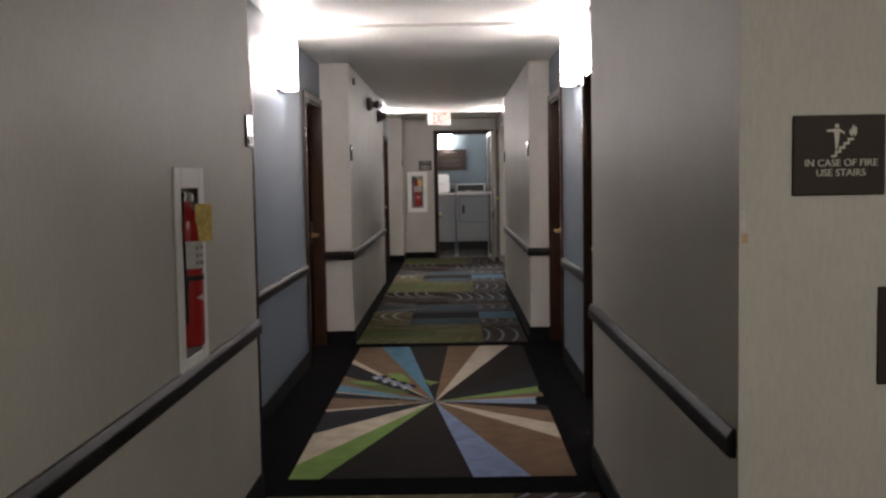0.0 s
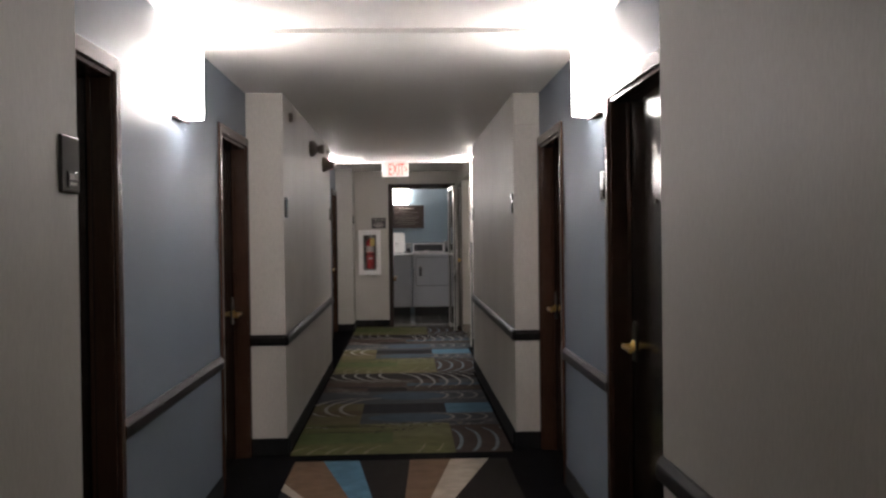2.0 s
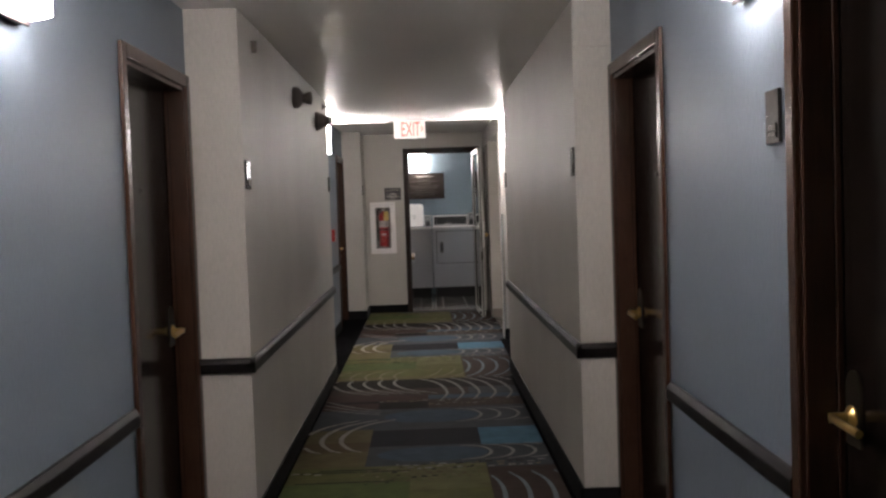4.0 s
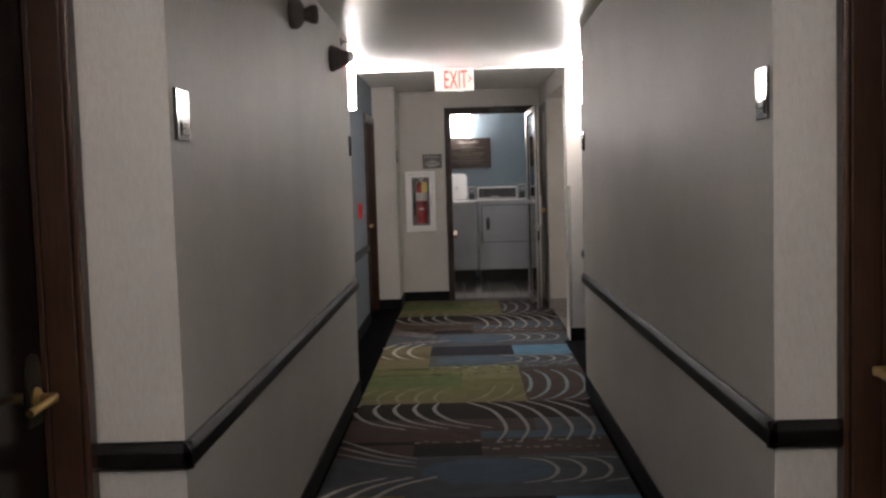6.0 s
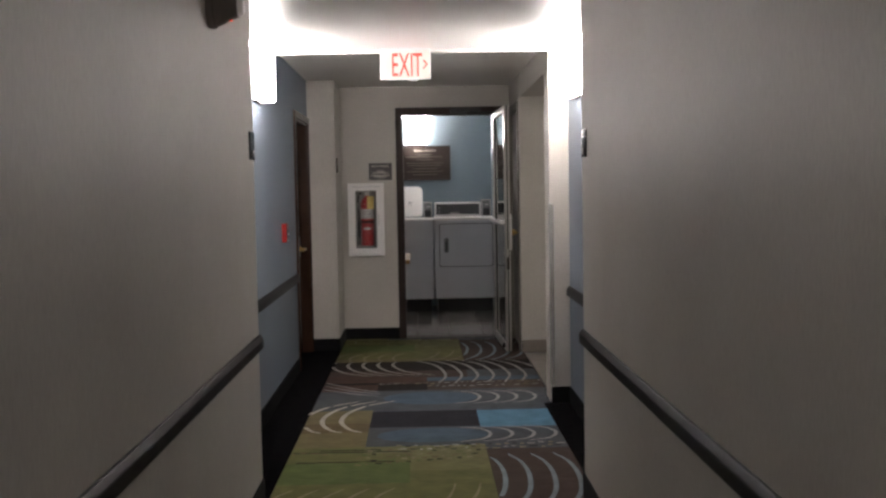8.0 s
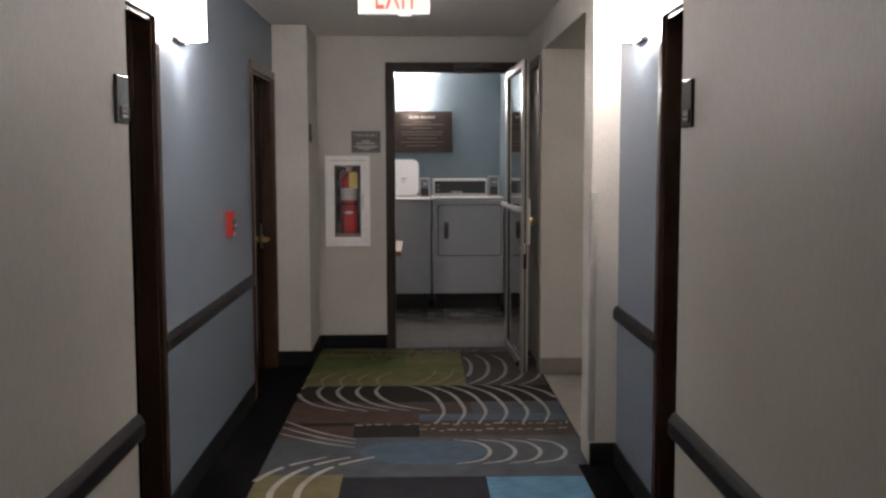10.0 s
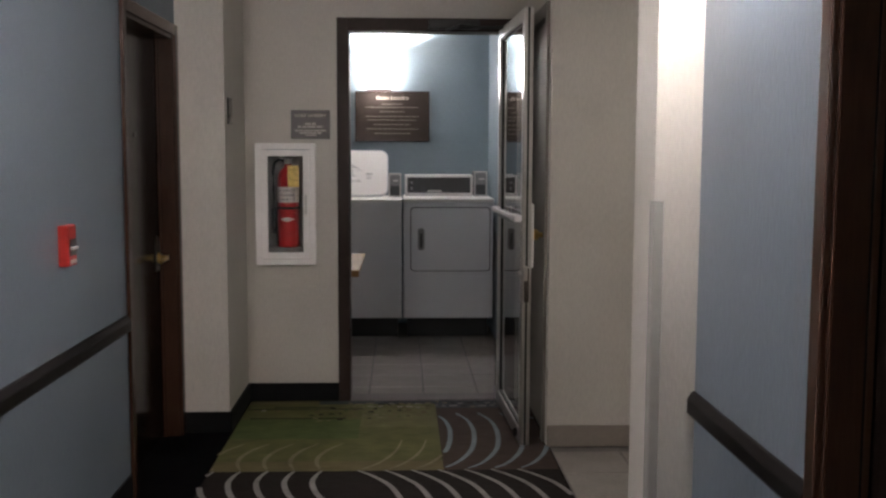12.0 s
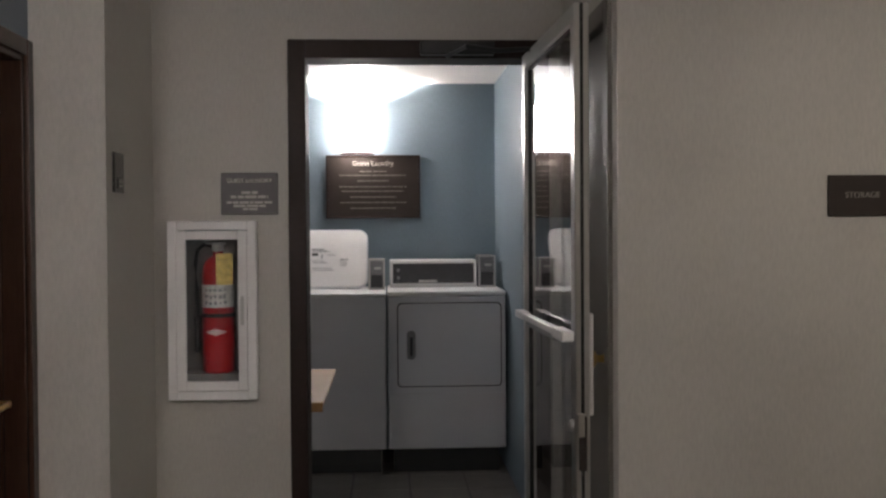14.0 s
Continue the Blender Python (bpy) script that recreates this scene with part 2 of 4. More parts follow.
def extrude_outline(outline, depth):
    """A prism: outline of (x, z) points in the plane y = 0, running to y = -depth."""
    bm = bmesh.new()
    a = [bm.verts.new((x, 0, z)) for x, z in outline]
    b = [bm.verts.new((x, -depth, z)) for x, z in outline]
    bm.faces.new(a)
    bm.faces.new(list(reversed(b)))
    for k in range(len(a)):
        j = (k + 1) % len(a)
        bm.faces.new((a[k], b[k], b[j], a[j]))
    bmesh.ops.recalc_face_normals(bm, faces=bm.faces[:])
    return bm


def rounded(w, h, r, n=5):
    """Outline of a rounded rectangle about the origin."""
    out = []
    for cx, cz, a0 in ((w / 2 - r, h / 2 - r, 0), (-w / 2 + r, h / 2 - r, 90), (-w / 2 + r, -h / 2 + r, 180), (w / 2 - r, -h / 2 + r, 270)):
        for k in range(n + 1):
            a = radians(a0 + 90 * k / n)
            out.append((cx + r * math.cos(a), cz + r * math.sin(a)))
    return out


def moved(bm, m):
    bm.transform(m)
    return bm


def ring_frame(x0, x1, z0, z1, w, y0, y1, bevel=0.002, top=None):
    """Four bars round an opening in an upright plane."""
    bm = box(x0, x0 + w, y0, y1, z0, z1, bevel)
    box(x1 - w, x1, y0, y1, z0, z1, bevel, bm)
    box(x0 + w, x1 - w, y0, y1, z1 - (top or w), z1, bevel, bm)
    box(x0 + w, x1 - w, y0, y1, z0, z0 + w, bevel, bm)
    return bm


def words(text, size, material, parent, x, y, z, name="lettering", align="CENTER", thick=0.0012, label=""):
    """Raised letters on an upright face that looks to -y."""
    cu = bpy.data.curves.new(name, "FONT")
    cu.body, cu.size, cu.align_x, cu.extrude = text, size, align, thick
    tmp = bpy.data.objects.new("tmp", cu)
    me = bpy.data.meshes.new_from_object(tmp)
    bpy.data.objects.remove(tmp)
    me.materials.append(material)
    ob = new(name, me)
    ob.parent = parent
    ob.matrix_basis = pose(x, y, z, 90, 0, 0)
    return tagged(ob, label)


def bars(rows, material, parent, y, name="lettering", label=""):
    """Lines of writing too small to read: rows of (x0, x1, z, height)."""
    bm = bmesh.new()
    for x0, x1, z, h in rows:
        x = x0
        while x < x1 - 0.004:
            w = min(x1 - x, random.uniform(0.012, 0.045))
            box(x, x + w, y - 0.0015, y, z - h / 2, z + h / 2, 0, bm)
            x += w + h * 0.55
    return tagged(part(name, bm, material, parent, label), kind="stuff")


FACE_L = lambda x, y, z: pose(x, y, z, 0, 0, 90)     # a thing whose front looks along +x
FACE_R = lambda x, y, z: pose(x, y, z, 0, 0, -90)    # a thing whose front looks along -x
FACE_S = lambda x, y, z: pose(x, y, z)               # a thing whose front looks along -y

# ---------------------------------------------------------------- walls, ceilings, floors
DOOR_H, DOOR_H2 = 1.915, 1.952


def side_wall(name, x_face, x_back, y0, y1, top, material, openings=(), label="", head=DOOR_H):
    """A wall along y with door openings (y0, y1) cut through it."""
    bm = bmesh.new()
    at = y0
    a, b = sorted((x_face, x_back))
    for o0, o1 in openings:
        box(a, b, at, o0, 0, top, 0, bm)
        box(a, b, o0, o1, head, top, 0, bm)
        at = o1
    box(a, b, at, y1, 0, top, 0, bm)
    return setting(name, bm, material, label)


L_DOORS = [(4.06, 4.97), (6.90, 7.755)]
L_DOORS2 = [(11.91, 12.815), (14.965, 15.825)]
R_DOORS = [(4.80, 5.70), (6.97, 7.82)]
R_DOORS2 = [(11.86, 12.77)]
BEIGE_T, BLUE_T = "beige thread-textured vinyl wallpaper", "grey-blue thread-textured vinyl wallpaper"
CAB_A = (2.725, 3.065, 0.715, 1.365)      # cabinet in the first wall: y0, y1, z0, z1
CAB_B = (-0.809, -0.479, 0.776, 1.447)  # cabinet in the end wall: x0, x1, z0, z1
bm = box(OUT_L, XL, -2.6, CAB_A[0] + 0.03, 0, 2.45)
box(OUT_L, XL, CAB_A[1] - 0.03, Y_A1L, 0, 2.45, 0, bm)
box(OUT_L, XL, CAB_A[0] + 0.03, CAB_A[1] - 0.03, 0, CAB_A[2] + 0.03, 0, bm)
box(OUT_L, XL, CAB_A[0] + 0.03, CAB_A[1] - 0.03, CAB_A[3] - 0.03, 2.45, 0, bm)
setting("wall_1", bm, M_BEIGE, BEIGE_T)
side_wall("wall_2", AL, OUT_L, Y_A1L, Y_N2L, 2.45, M_BLUE, L_DOORS, BLUE_T)
side_wall("wall_3", XL, OUT_L, Y_N2L, Y_A2L, 2.45, M_BEIGE, label=BEIGE_T)
side_wall("wall_4", AL, OUT_L, Y_A2L, Y_P2, 2.45, M_BLUE, L_DOORS2, BLUE_T, DOOR_H2)
side_wall("wall_5", -0.866, OUT_L, Y_P2, Y_END + 0.14, 2.45, M_BEIGE, label=BEIGE_T)
side_wall("wall_6", XR, OUT_R, Y_LOBBY, Y_A1R, 2.45, M_BEIGE, label=BEIGE_T)
side_wall("wall_7", AR1, OUT_R, Y_A1R, Y_N2R, 2.45, M_BLUE, R_DOORS, BLUE_T)
side_wall("wall_8", XR, OUT_R, Y_N2R, Y_A2R, 2.45, M_BEIGE, label=BEIGE_T)
side_wall("wall_9", AR2, OUT_R, Y_A2R, Y_PIER, 2.45, M_BLUE, R_DOORS2, BLUE_T, DOOR_H2)
setting("wall_10", box(0.673, OUT_R, Y_PIER, Y_PIER + 0.23, 0, 2.45), M_BEIGE, "beige wall end beside the tiled side room")
# lobby
setting("wall_11", box(OUT_R, 4.2, Y_LOBBY, Y_LOBBY + 0.16, 0, 2.6), M_BEIGE, BEIGE_T)
setting("wall_12", box(4.2, 4.35, -2.75, Y_LOBBY + 0.16, 0, 2.6), M_BEIGE, BEIGE_T)
setting("wall_13", box(OUT_L, 4.2, -2.75, -2.6, 0, 2.6), M_BEIGE, BEIGE_T)
# end wall with the laundry doorway, and the stub wall with the storage door
LX0, LX1, LTOP = -0.36, 0.637, 2.129
bm = box(OUT_L, CAB_B[0] + 0.03, Y_END, Y_END + 0.14, 0, 2.45)
box(CAB_B[1] - 0.03, LX0 + 0.004, Y_END, Y_END + 0.14, 0, 2.45, 0, bm)
box(CAB_B[0] + 0.03, CAB_B[1] - 0.03, Y_END, Y_END + 0.14, 0, CAB_B[2] + 0.03, 0, bm)
box(CAB_B[0] + 0.03, CAB_B[1] - 0.03, Y_END, Y_END + 0.14, CAB_B[3] - 0.03, 2.45, 0, bm)
box(LX1 - 0.004, 2.4, Y_END, Y_END + 0.14, 0, 2.45, 0, bm)
box(LX0 + 0.004, LX1 - 0.004, Y_END, Y_END + 0.14, LTOP - 0.004, 2.45, 0, bm)
setting("wall_14", bm, M_BEIGE, "beige end wall with the laundry doorway")
side_wall("wall_15", 0.687, 0.83, 15.585, Y_END, 2.45, M_BEIGE, [(15.70, 16.40)], "beige stub wall with a service door", 2.06)
setting("wall_16", box(0.83, 2.4, 15.585, 15.72, 0, 2.45), M_BEIGE, "beige wall of the tiled side room")
setting("wall_17", box(2.4, 2.55, 13.3, 16.64, 0, 2.45), M_BEIGE, "beige wall of the tiled side room")
setting("wall_18", box(OUT_R, 2.4, Y_PIER + 0.1, Y_PIER + 0.27, 0, 2.45), M_BEIGE, "beige wall of the tiled side room")
setting("beam", box(0.69, 2.4, Y_PIER + 0.23, 15.585, 2.13, 2.45), M_BEIGE, "lowered beige soffit over the side room")
# laundry room
LBACK, LRIGHT, LLEFT = 19.1, 0.70, -1.6
setting("wall_19", box(LLEFT - 0.1, LRIGHT + 0.1, LBACK, LBACK + 0.12, 0, 2.5), M_TEAL, "grey-blue laundry wall")
setting("wall_20", box(LRIGHT, LRIGHT + 0.1, Y_END + 0.14, LBACK, 0, 2.5), M_TEAL, "grey-blue laundry wall")
setting("wall_21", box(LLEFT - 0.1, LLEFT, Y_END + 0.14, LBACK, 0, 2.5), M_TEAL, "grey-blue laundry wall")

Y_STEP = 5.99
setting("ceiling_1", box(OUT_L, 4.35, -2.75, Y_STEP, CEIL_A, 2.6), M_CEIL, "off-white ceiling")
setting("ceiling_2", box(OUT_L, OUT_R, Y_STEP, Y_PIER - 0.01, CEIL_B, 2.6), M_CEIL, "off-white ceiling, slightly lower")
setting("ceiling_lip", box(AL, AR2, Y_PIER - 0.028, Y_PIER - 0.011, CEIL_B - 0.020, CEIL_B + 0.01, 0.003), M_CEIL, "off-white lip where the ceiling steps up")
setting("ceiling_3", box(OUT_L, 2.55, Y_PIER - 0.01, Y_END + 0.12, CEIL_C, 2.6), M_CEIL, "off-white ceiling, slightly higher")
setting("ceiling_4", box(LLEFT, LRIGHT, Y_END + 0.12, LBACK, 2.346, 2.6), M_CEIL, "white laundry ceiling")
setting("subfloor", box(-1.8, 4.4, -2.8, 19.3, -0.15, -0.008), M_GROUT, "bare floor under the coverings")

# carpet: a black field, with the woven pattern laid in
CX0, CX1 = -0.85, 0.535
carpet_ob = setting("floor", box(OUT_L, 4.2, -2.6, Y_PIER, -0.03, -0.001), C_BLACK, "dark carpet with a bright abstract pattern")
bm = box(OUT_L, 0.70, Y_PIER, Y_END + 0.01, -0.03, -0.001)
part("carpet_border", bm, C_BLACK, carpet_ob)
LAYERS = {}


def patch(colour, pts, level=1):
    """A flat patch of pile, a little proud of what lies under it."""
    key = (colour.name, level)
    bm, _ = LAYERS.setdefault(key, (bmesh.new(), colour))
    z = 0.0012 * level
    pts = [p for k, p in enumerate(pts) if (Vector(p) - Vector(pts[k - 1])).length > 1e-5]
    f = bm.faces.new([bm.verts.new((x, y, z)) for x, y in pts])
    f.normal_update()
    if f.normal.z < 0:
        f.normal_flip()


def rect(colour, x0, x1, y0, y1, level=1):
    if y1 > y0 and x1 > x0:
        patch(colour, [(x0, y0), (x1, y0), (x1, y1), (x0, y1)], level)


def ribbon(colour, pts, width, lim, level=3):
    """A woven line that swells in the middle, kept inside lim = x0, x1, y0, y1."""
    ps = [Vector(p) for p in pts]
    n = len(ps)
    for i in range(n - 1):
        a, b = ps[i], ps[i + 1]
        if not (lim[0] < min(a.x, b.x) and max(a.x, b.x) < lim[1] and lim[2] < min(a.y, b.y) and max(a.y, b.y) < lim[3]):
            continue
        def side(k):
            d = ps[min(k + 1, n - 1)] - ps[max(k - 1, 0)]
            w = width * (0.45 + 0.55 * math.sin(math.pi * k / (n - 1)))
            return Vector((-d.y, d.x)).normalized() * w / 2
        s, t = side(i), side(i + 1)
        patch(colour, [tuple(a + s), tuple(a - s), tuple(b - t), tuple(b + t)], level)


def curve(pts, n=5):
    """A smooth line through points."""
    ps = [Vector(p) for p in pts]
    ps = [2 * ps[0] - ps[1]] + ps + [2 * ps[-1] - ps[-2]]
    out = []
    for a, b, c, d in zip(ps, ps[1:], ps[2:], ps[3:]):
        for k in range(n):
            t = k / n
            out.append(tuple(0.5 * (2 * b + (c - a) * t + (2 * a - 5 * b + 4 * c - d) * t * t + (3 * b - a - 3 * c + d) * t ** 3)))
    return out + [tuple(ps[-2])]


PERIOD = 3.82


def repeat(y0, lo, hi, x1=CX1):
    """One repeat of the runner's pattern from its line of cusps at y0, cut to lo..hi. Lengths along the runner are in metres from y0."""
    x0, xa, xb, xm = CX0, -0.465, 0.18, -0.12
    lim = (x0, x1, lo, hi)
    Y = lambda d: min(max(y0 + d, lo), hi)
    def blocks(xs, xe, *rows):
        for d0, d1, colour in rows:
            rect(colour, xs, xe, Y(d0), Y(d1))
    blocks(x0, xb, (0, 0.14, C_KHAKI), (0.14, 0.50, C_OLIVE))
    blocks(x0, xm - 0.1, (0.50, 0.86, C_MOSS), (0.86, 1.02, C_OLIVE))
    blocks(xm - 0.1, xb, (0.50, 0.70, C_OLIVE), (0.70, 1.02, C_LIME))
    blocks(x0, xa, (1.02, 1.17, C_OLIVE), (1.17, 1.50, C_KHAKI), (1.50, 1.72, C_UMBER), (1.72, 2.06, C_KHAKI), (2.06, 2.66, C_SLATE), (2.66, 2.88, C_RUST), (2.88, 2.95, C_DARK), (2.95, 3.22, C_RUST), (3.22, 3.42, C_BROWN), (3.42, PERIOD, C_DARK))
    blocks(xa, xb, (1.02, 1.17, C_LIME), (1.17, 1.60, C_SLATE), (1.60, 2.02, C_CHAR), (2.02, 2.66, C_SLATE))
    blocks(xa, xm, (2.66, 2.90, C_DARK), (2.90, 2.95, C_BROWN), (2.95, 3.14, C_RUST), (3.14, 3.40, C_BROWN), (3.40, PERIOD, C_DARK))
    blocks(xm, xb, (2.66, 2.98, C_BROWN), (2.98, 3.12, C_BLUE), (3.12, 3.40, C_BROWN), (3.40, PERIOD, C_DARK))
    blocks(xb, x1, (0, 1.08, C_BROWN), (1.08, 1.57, C_SLATE), (1.57, 2.01, C_SKY), (2.01, 2.68, C_SLATE), (2.68, 2.98, C_BROWN), (2.98, 3.12, C_BLUE), (3.12, 3.40, C_SLATE), (3.40, PERIOD, C_DARK))
    # the two long blue lenses, with nested arcs to their right
    for d, half in ((1.40, 0.165), (2.40, 0.20)):
        if lo < y0 + d - half and y0 + d + half < hi:
            ring = [(-0.10 + 0.31 * math.cos(2 * math.pi * k / 32), y0 + d + half * math.sin(2 * math.pi * k / 32)) for k in range(32)]
            patch(C_BLUE, ring, 2)
        for k in range(4):
            xc = 0.225 + 0.123 * k
            arc = curve([(xc - 0.17, y0 + d + half), (xc - 0.05, y0 + d + half * 0.72), (xc, y0 + d), (xc - 0.05, y0 + d - half * 0.72), (xc - 0.17, y0 + d - half)])
            ribbon(C_LINE, arc, 0.021, lim)
    # lines that meet in cusps: bowed to the right on the right-hand side
    for k in range(7):
        xc = -0.20 + 0.118 * k
        up = curve([(xc, y0), (xc + 0.09, y0 + 0.10), (xc + 0.17, y0 + 0.30), (xc + 0.20, y0 + 0.57), (xc + 0.185, y0 + 0.80), (xc + 0.13, y0 + 0.96)])
        ribbon(C_BLUELINE, up, 0.024, (xb, x1, lo, hi))
        ribbon(C_PALE, up[:14], 0.017, (x0, xb, lo, hi))
        yc = y0 + PERIOD
        down = curve([(xc, yc), (xc + 0.07, yc - 0.08), (xc + 0.15, yc - 0.22), (xc + 0.20, yc - 0.43), (xc + 0.218, yc - 0.68), (xc + 0.165, yc - 0.92)])
        ribbon(C_LINE, down, 0.024, lim)
    # and to the left on the left-hand side, with tails that trail off to the right
    for k in range(5):
        xl, yc = -0.83 + 0.118 * k, y0 + PERIOD
        ribbon(C_PALE, curve([(xl, y0), (xl - 0.03, y0 + 0.10), (xl - 0.03, y0 + 0.20), (xl + 0.005, y0 + 0.31), (xl + 0.07, y0 + 0.41)]), 0.022, lim)
        ribbon(C_LINE, curve([(xl, yc), (xl - 0.022, yc - 0.08), (xl - 0.025, yc - 0.18), (xl + 0.02, yc - 0.34), (xl + 0.12, yc - 0.50), (xl + 0.30, yc - 0.63)]), 0.025, lim)
    # three pale hooks in the khaki field, and the fan above them
    for k in range(3):
        xl = -0.805 + 0.115 * k
        ribbon(C_HOOK, curve([(xl + 0.07, y0 + 1.49), (xl + 0.005, y0 + 1.55), (xl - 0.055, y0 + 1.70), (xl - 0.065, y0 + 1.86), (xl - 0.02, y0 + 2.04), (xl + 0.08, y0 + 2.20), (xl + 0.24, y0 + 2.32)]), 0.030, lim)
        ribbon(C_LINE, curve([(-0.845, y0 + 2.98 - 0.12 * k), (-0.74, y0 + 2.86 - 0.10 * k), (-0.60, y0 + 2.72 - 0.08 * k), (-0.44, y0 + 2.62 - 0.07 * k)]), 0.020, lim)
    # small woven checks that climb to the right, thin dark dashes and rows of stitches
    for j in range(5):
        for i in range(13):
            x = -0.50 + 0.052 * i + 0.026 * (j % 2)
            y = y0 + 0.80 + 0.062 * j + 0.010 * i
            if x < xb - 0.03 and lo < y < hi - 0.05:
                w = random.uniform(0.014, 0.034)
                rect(random.choice((C_PALE, C_KHAKI, C_UMBER, C_MOSS, C_DARK)), x, x + w, y, y + random.uniform(0.014, 0.03), 3)
    for d, xs, xe in ((0.86, -0.80, -0.30), (1.05, -0.84, -0.22), (1.09, -0.70, -0.38)):
        if lo < y0 + d < hi - 0.05:
            rect(C_DARK, xs, xe, y0 + d, y0 + d + 0.018, 3)
    for d, xs, xe, colours in ((1.10, -0.28, x1, (C_HOOK, C_LINE, C_PALE, C_DARK)), (1.17, -0.30, x1, (C_LINE, C_PALE, C_DARK)), (1.03, -0.84, -0.62, (C_HOOK, C_TAN)), (2.78, xm, x1, (C_PALE, C_LINE, C_KHAKI)), (2.90, xa, x1, (C_LINE, C_PALE, C_BROWN))):
        x = xs
        while x < xe - 0.05:
            w = random.uniform(0.016, 0.045)
            y = y0 + d + random.uniform(-0.025, 0.025)
            if lo < y < hi - 0.03:
                rect(random.choice(colours), x, x + w, y, y + 0.018, 3)
            x += w + 0.02


repeat(3.78, -2.5, 3.89)
repeat(-0.04, -2.5, 3.78)
repeat(-3.86, -2.5, -0.04)
repeat(7.60, 7.775, 11.42)
repeat(11.42, 11.42, Y_PIER, 0.62)
repeat(11.42, Y_PIER, 15.24, 0.693)
repeat(15.24, 15.24, Y_END - 0.015, 0.693)

# the burst panel in the first recess
BX0, BX1, BY0, BY1 = -0.80, 0.475, 4.16, 7.63
BC = (-0.177, 5.668)


def burst(colour, *edge):
    patch(colour, [(x, y - 0.03) for x, y in (BC, *edge)])


bl, br, tr, tl = (BX0, BY0), (BX1, BY0), (BX1, BY1), (BX0, BY1)
burst(C_GREEN, (BX0, 4.38), bl, (-0.66, BY0))
burst(C_DARK, (-0.66, BY0), (0.02, BY0))
burst(C_PERI, (0.02, BY0), (0.275, BY0))
burst(C_TAN, (0.275, BY0), br, (BX1, 4.80))
burst(C_CREAM, (BX1, 4.80), (BX1, 5.10))
burst(C_TAN, (BX1, 5.10), (BX1, 5.40))
burst(C_DARK, (BX1, 5.40), (BX1, 5.53))
burst(C_PERI, (0.415, 5.57), (0.42, 5.74))
burst(C_CREAM, (0.43, 5.74), (0.43, 5.77))
burst(C_TAN, (BX1, 5.77), (BX1, 5.89))
burst(C_GREEN, (0.46, 5.89), (0.46, 6.07))
burst(C_CHAR, (BX1, 6.07), (BX1, 6.62))
burst(C_DARK, (BX1, 6.62), tr, (0.369, BY1))
burst(C_CREAM, (0.369, BY1), (0.136, BY1))
burst(C_TAN, (0.136, BY1), (-0.109, BY1))
burst(C_DARK, (-0.109, BY1), (-0.414, BY1))
burst(C_SKY, (-0.414, BY1), (-0.63, BY1))
burst(C_TAN, (-0.63, BY1), tl, (BX0, 7.10))
burst(C_CREAM, (BX0, 7.10), (BX0, 6.95))
burst(C_CHAR, (BX0, 6.95), (BX0, 6.50))
burst(C_TAN, (BX0, 6.49), (BX0, 6.19))
burst(C_SKY, (BX0, 6.19), (BX0, 5.99))
burst(C_CREAM, (BX0, 5.99), (BX0, 5.965))
burst(C_CHAR, (BX0, 5.965), (BX0, 5.81))
burst(C_TAN, (BX0, 5.81), (BX0, 5.50))
burst(C_CREAM, (BX0, 5.50), (BX0, 5.45))
burst(C_CHAR, (BX0, 5.45), (BX0, 4.95))
burst(C_CREAM, (BX0, 4.95), (BX0, 4.38))
# broken chips over the left-hand rays
patch(C_MOSS, [(-0.77, 6.26), (-0.61, 6.28), (-0.49, 6.09), (-0.33, 5.90), (-0.43, 5.87), (-0.59, 6.01)], 2)
patch(C_GREEN, [(-0.52, 6.52), (-0.41, 6.51), (-0.34, 6.20), (-0.45, 6.28)], 2)
patch(C_GREEN, [(-0.26, 6.29), (-0.16, 6.19), (-0.22, 6.11)], 2)
patch(C_GREEN, [(-0.77, 6.26), (-0.66, 6.27), (-0.52, 6.14), (-0.60, 6.12)], 3)
for k in range(4):
    x, y = -0.615 + 0.068 * k, 6.40 - 0.105 * k
    patch(C_PERI, [(x, y), (x + 0.055, y + 0.045), (x + 0.085, y - 0.055), (x + 0.03, y - 0.11)], 4)
    patch(C_CHAR, [(x + 0.055, y + 0.05), (x + 0.10, y + 0.03), (x + 0.115, y - 0.06), (x + 0.085, y - 0.055)], 4)
    patch(C_CREAM, [(x + 0.02, y - 0.03), (x + 0.04, y - 0.02), (x + 0.05, y - 0.07), (x + 0.035, y - 0.09)], 5)

for (nm, level), (bm, colour) in LAYERS.items():
    part("pattern", bm, colour, carpet_ob)

# rails and bases
def rail_bar(depth, length):
    """A chair rail along +x that stands out towards -y: a sloped top over an upright face."""
    h = RAIL_Z1 - RAIL_Z0
    outline = [(0, 0), (0.6, 0), (0.9, 0.06), (1, 0.16), (1, 0.62), (0.93, 0.70), (0.55, 0.90), (0.4, 0.97), (0.2, 1), (0, 1)]
    bm = bmesh.new()
    rings = [[bm.verts.new((x, -depth * d, RAIL_Z0 + h * z)) for d, z in outline] for x in (0, length)]
    bm.faces.new(rings[0])
    bm.faces.new(list(reversed(rings[1])))
    for k in range(len(outline)):
        n = (k + 1) % len(outline)
        bm.faces.new((rings[0][k], rings[1][k], rings[1][n], rings[0][n]))
    bmesh.ops.recalc_face_normals(bm, faces=bm.faces[:])
    return bm


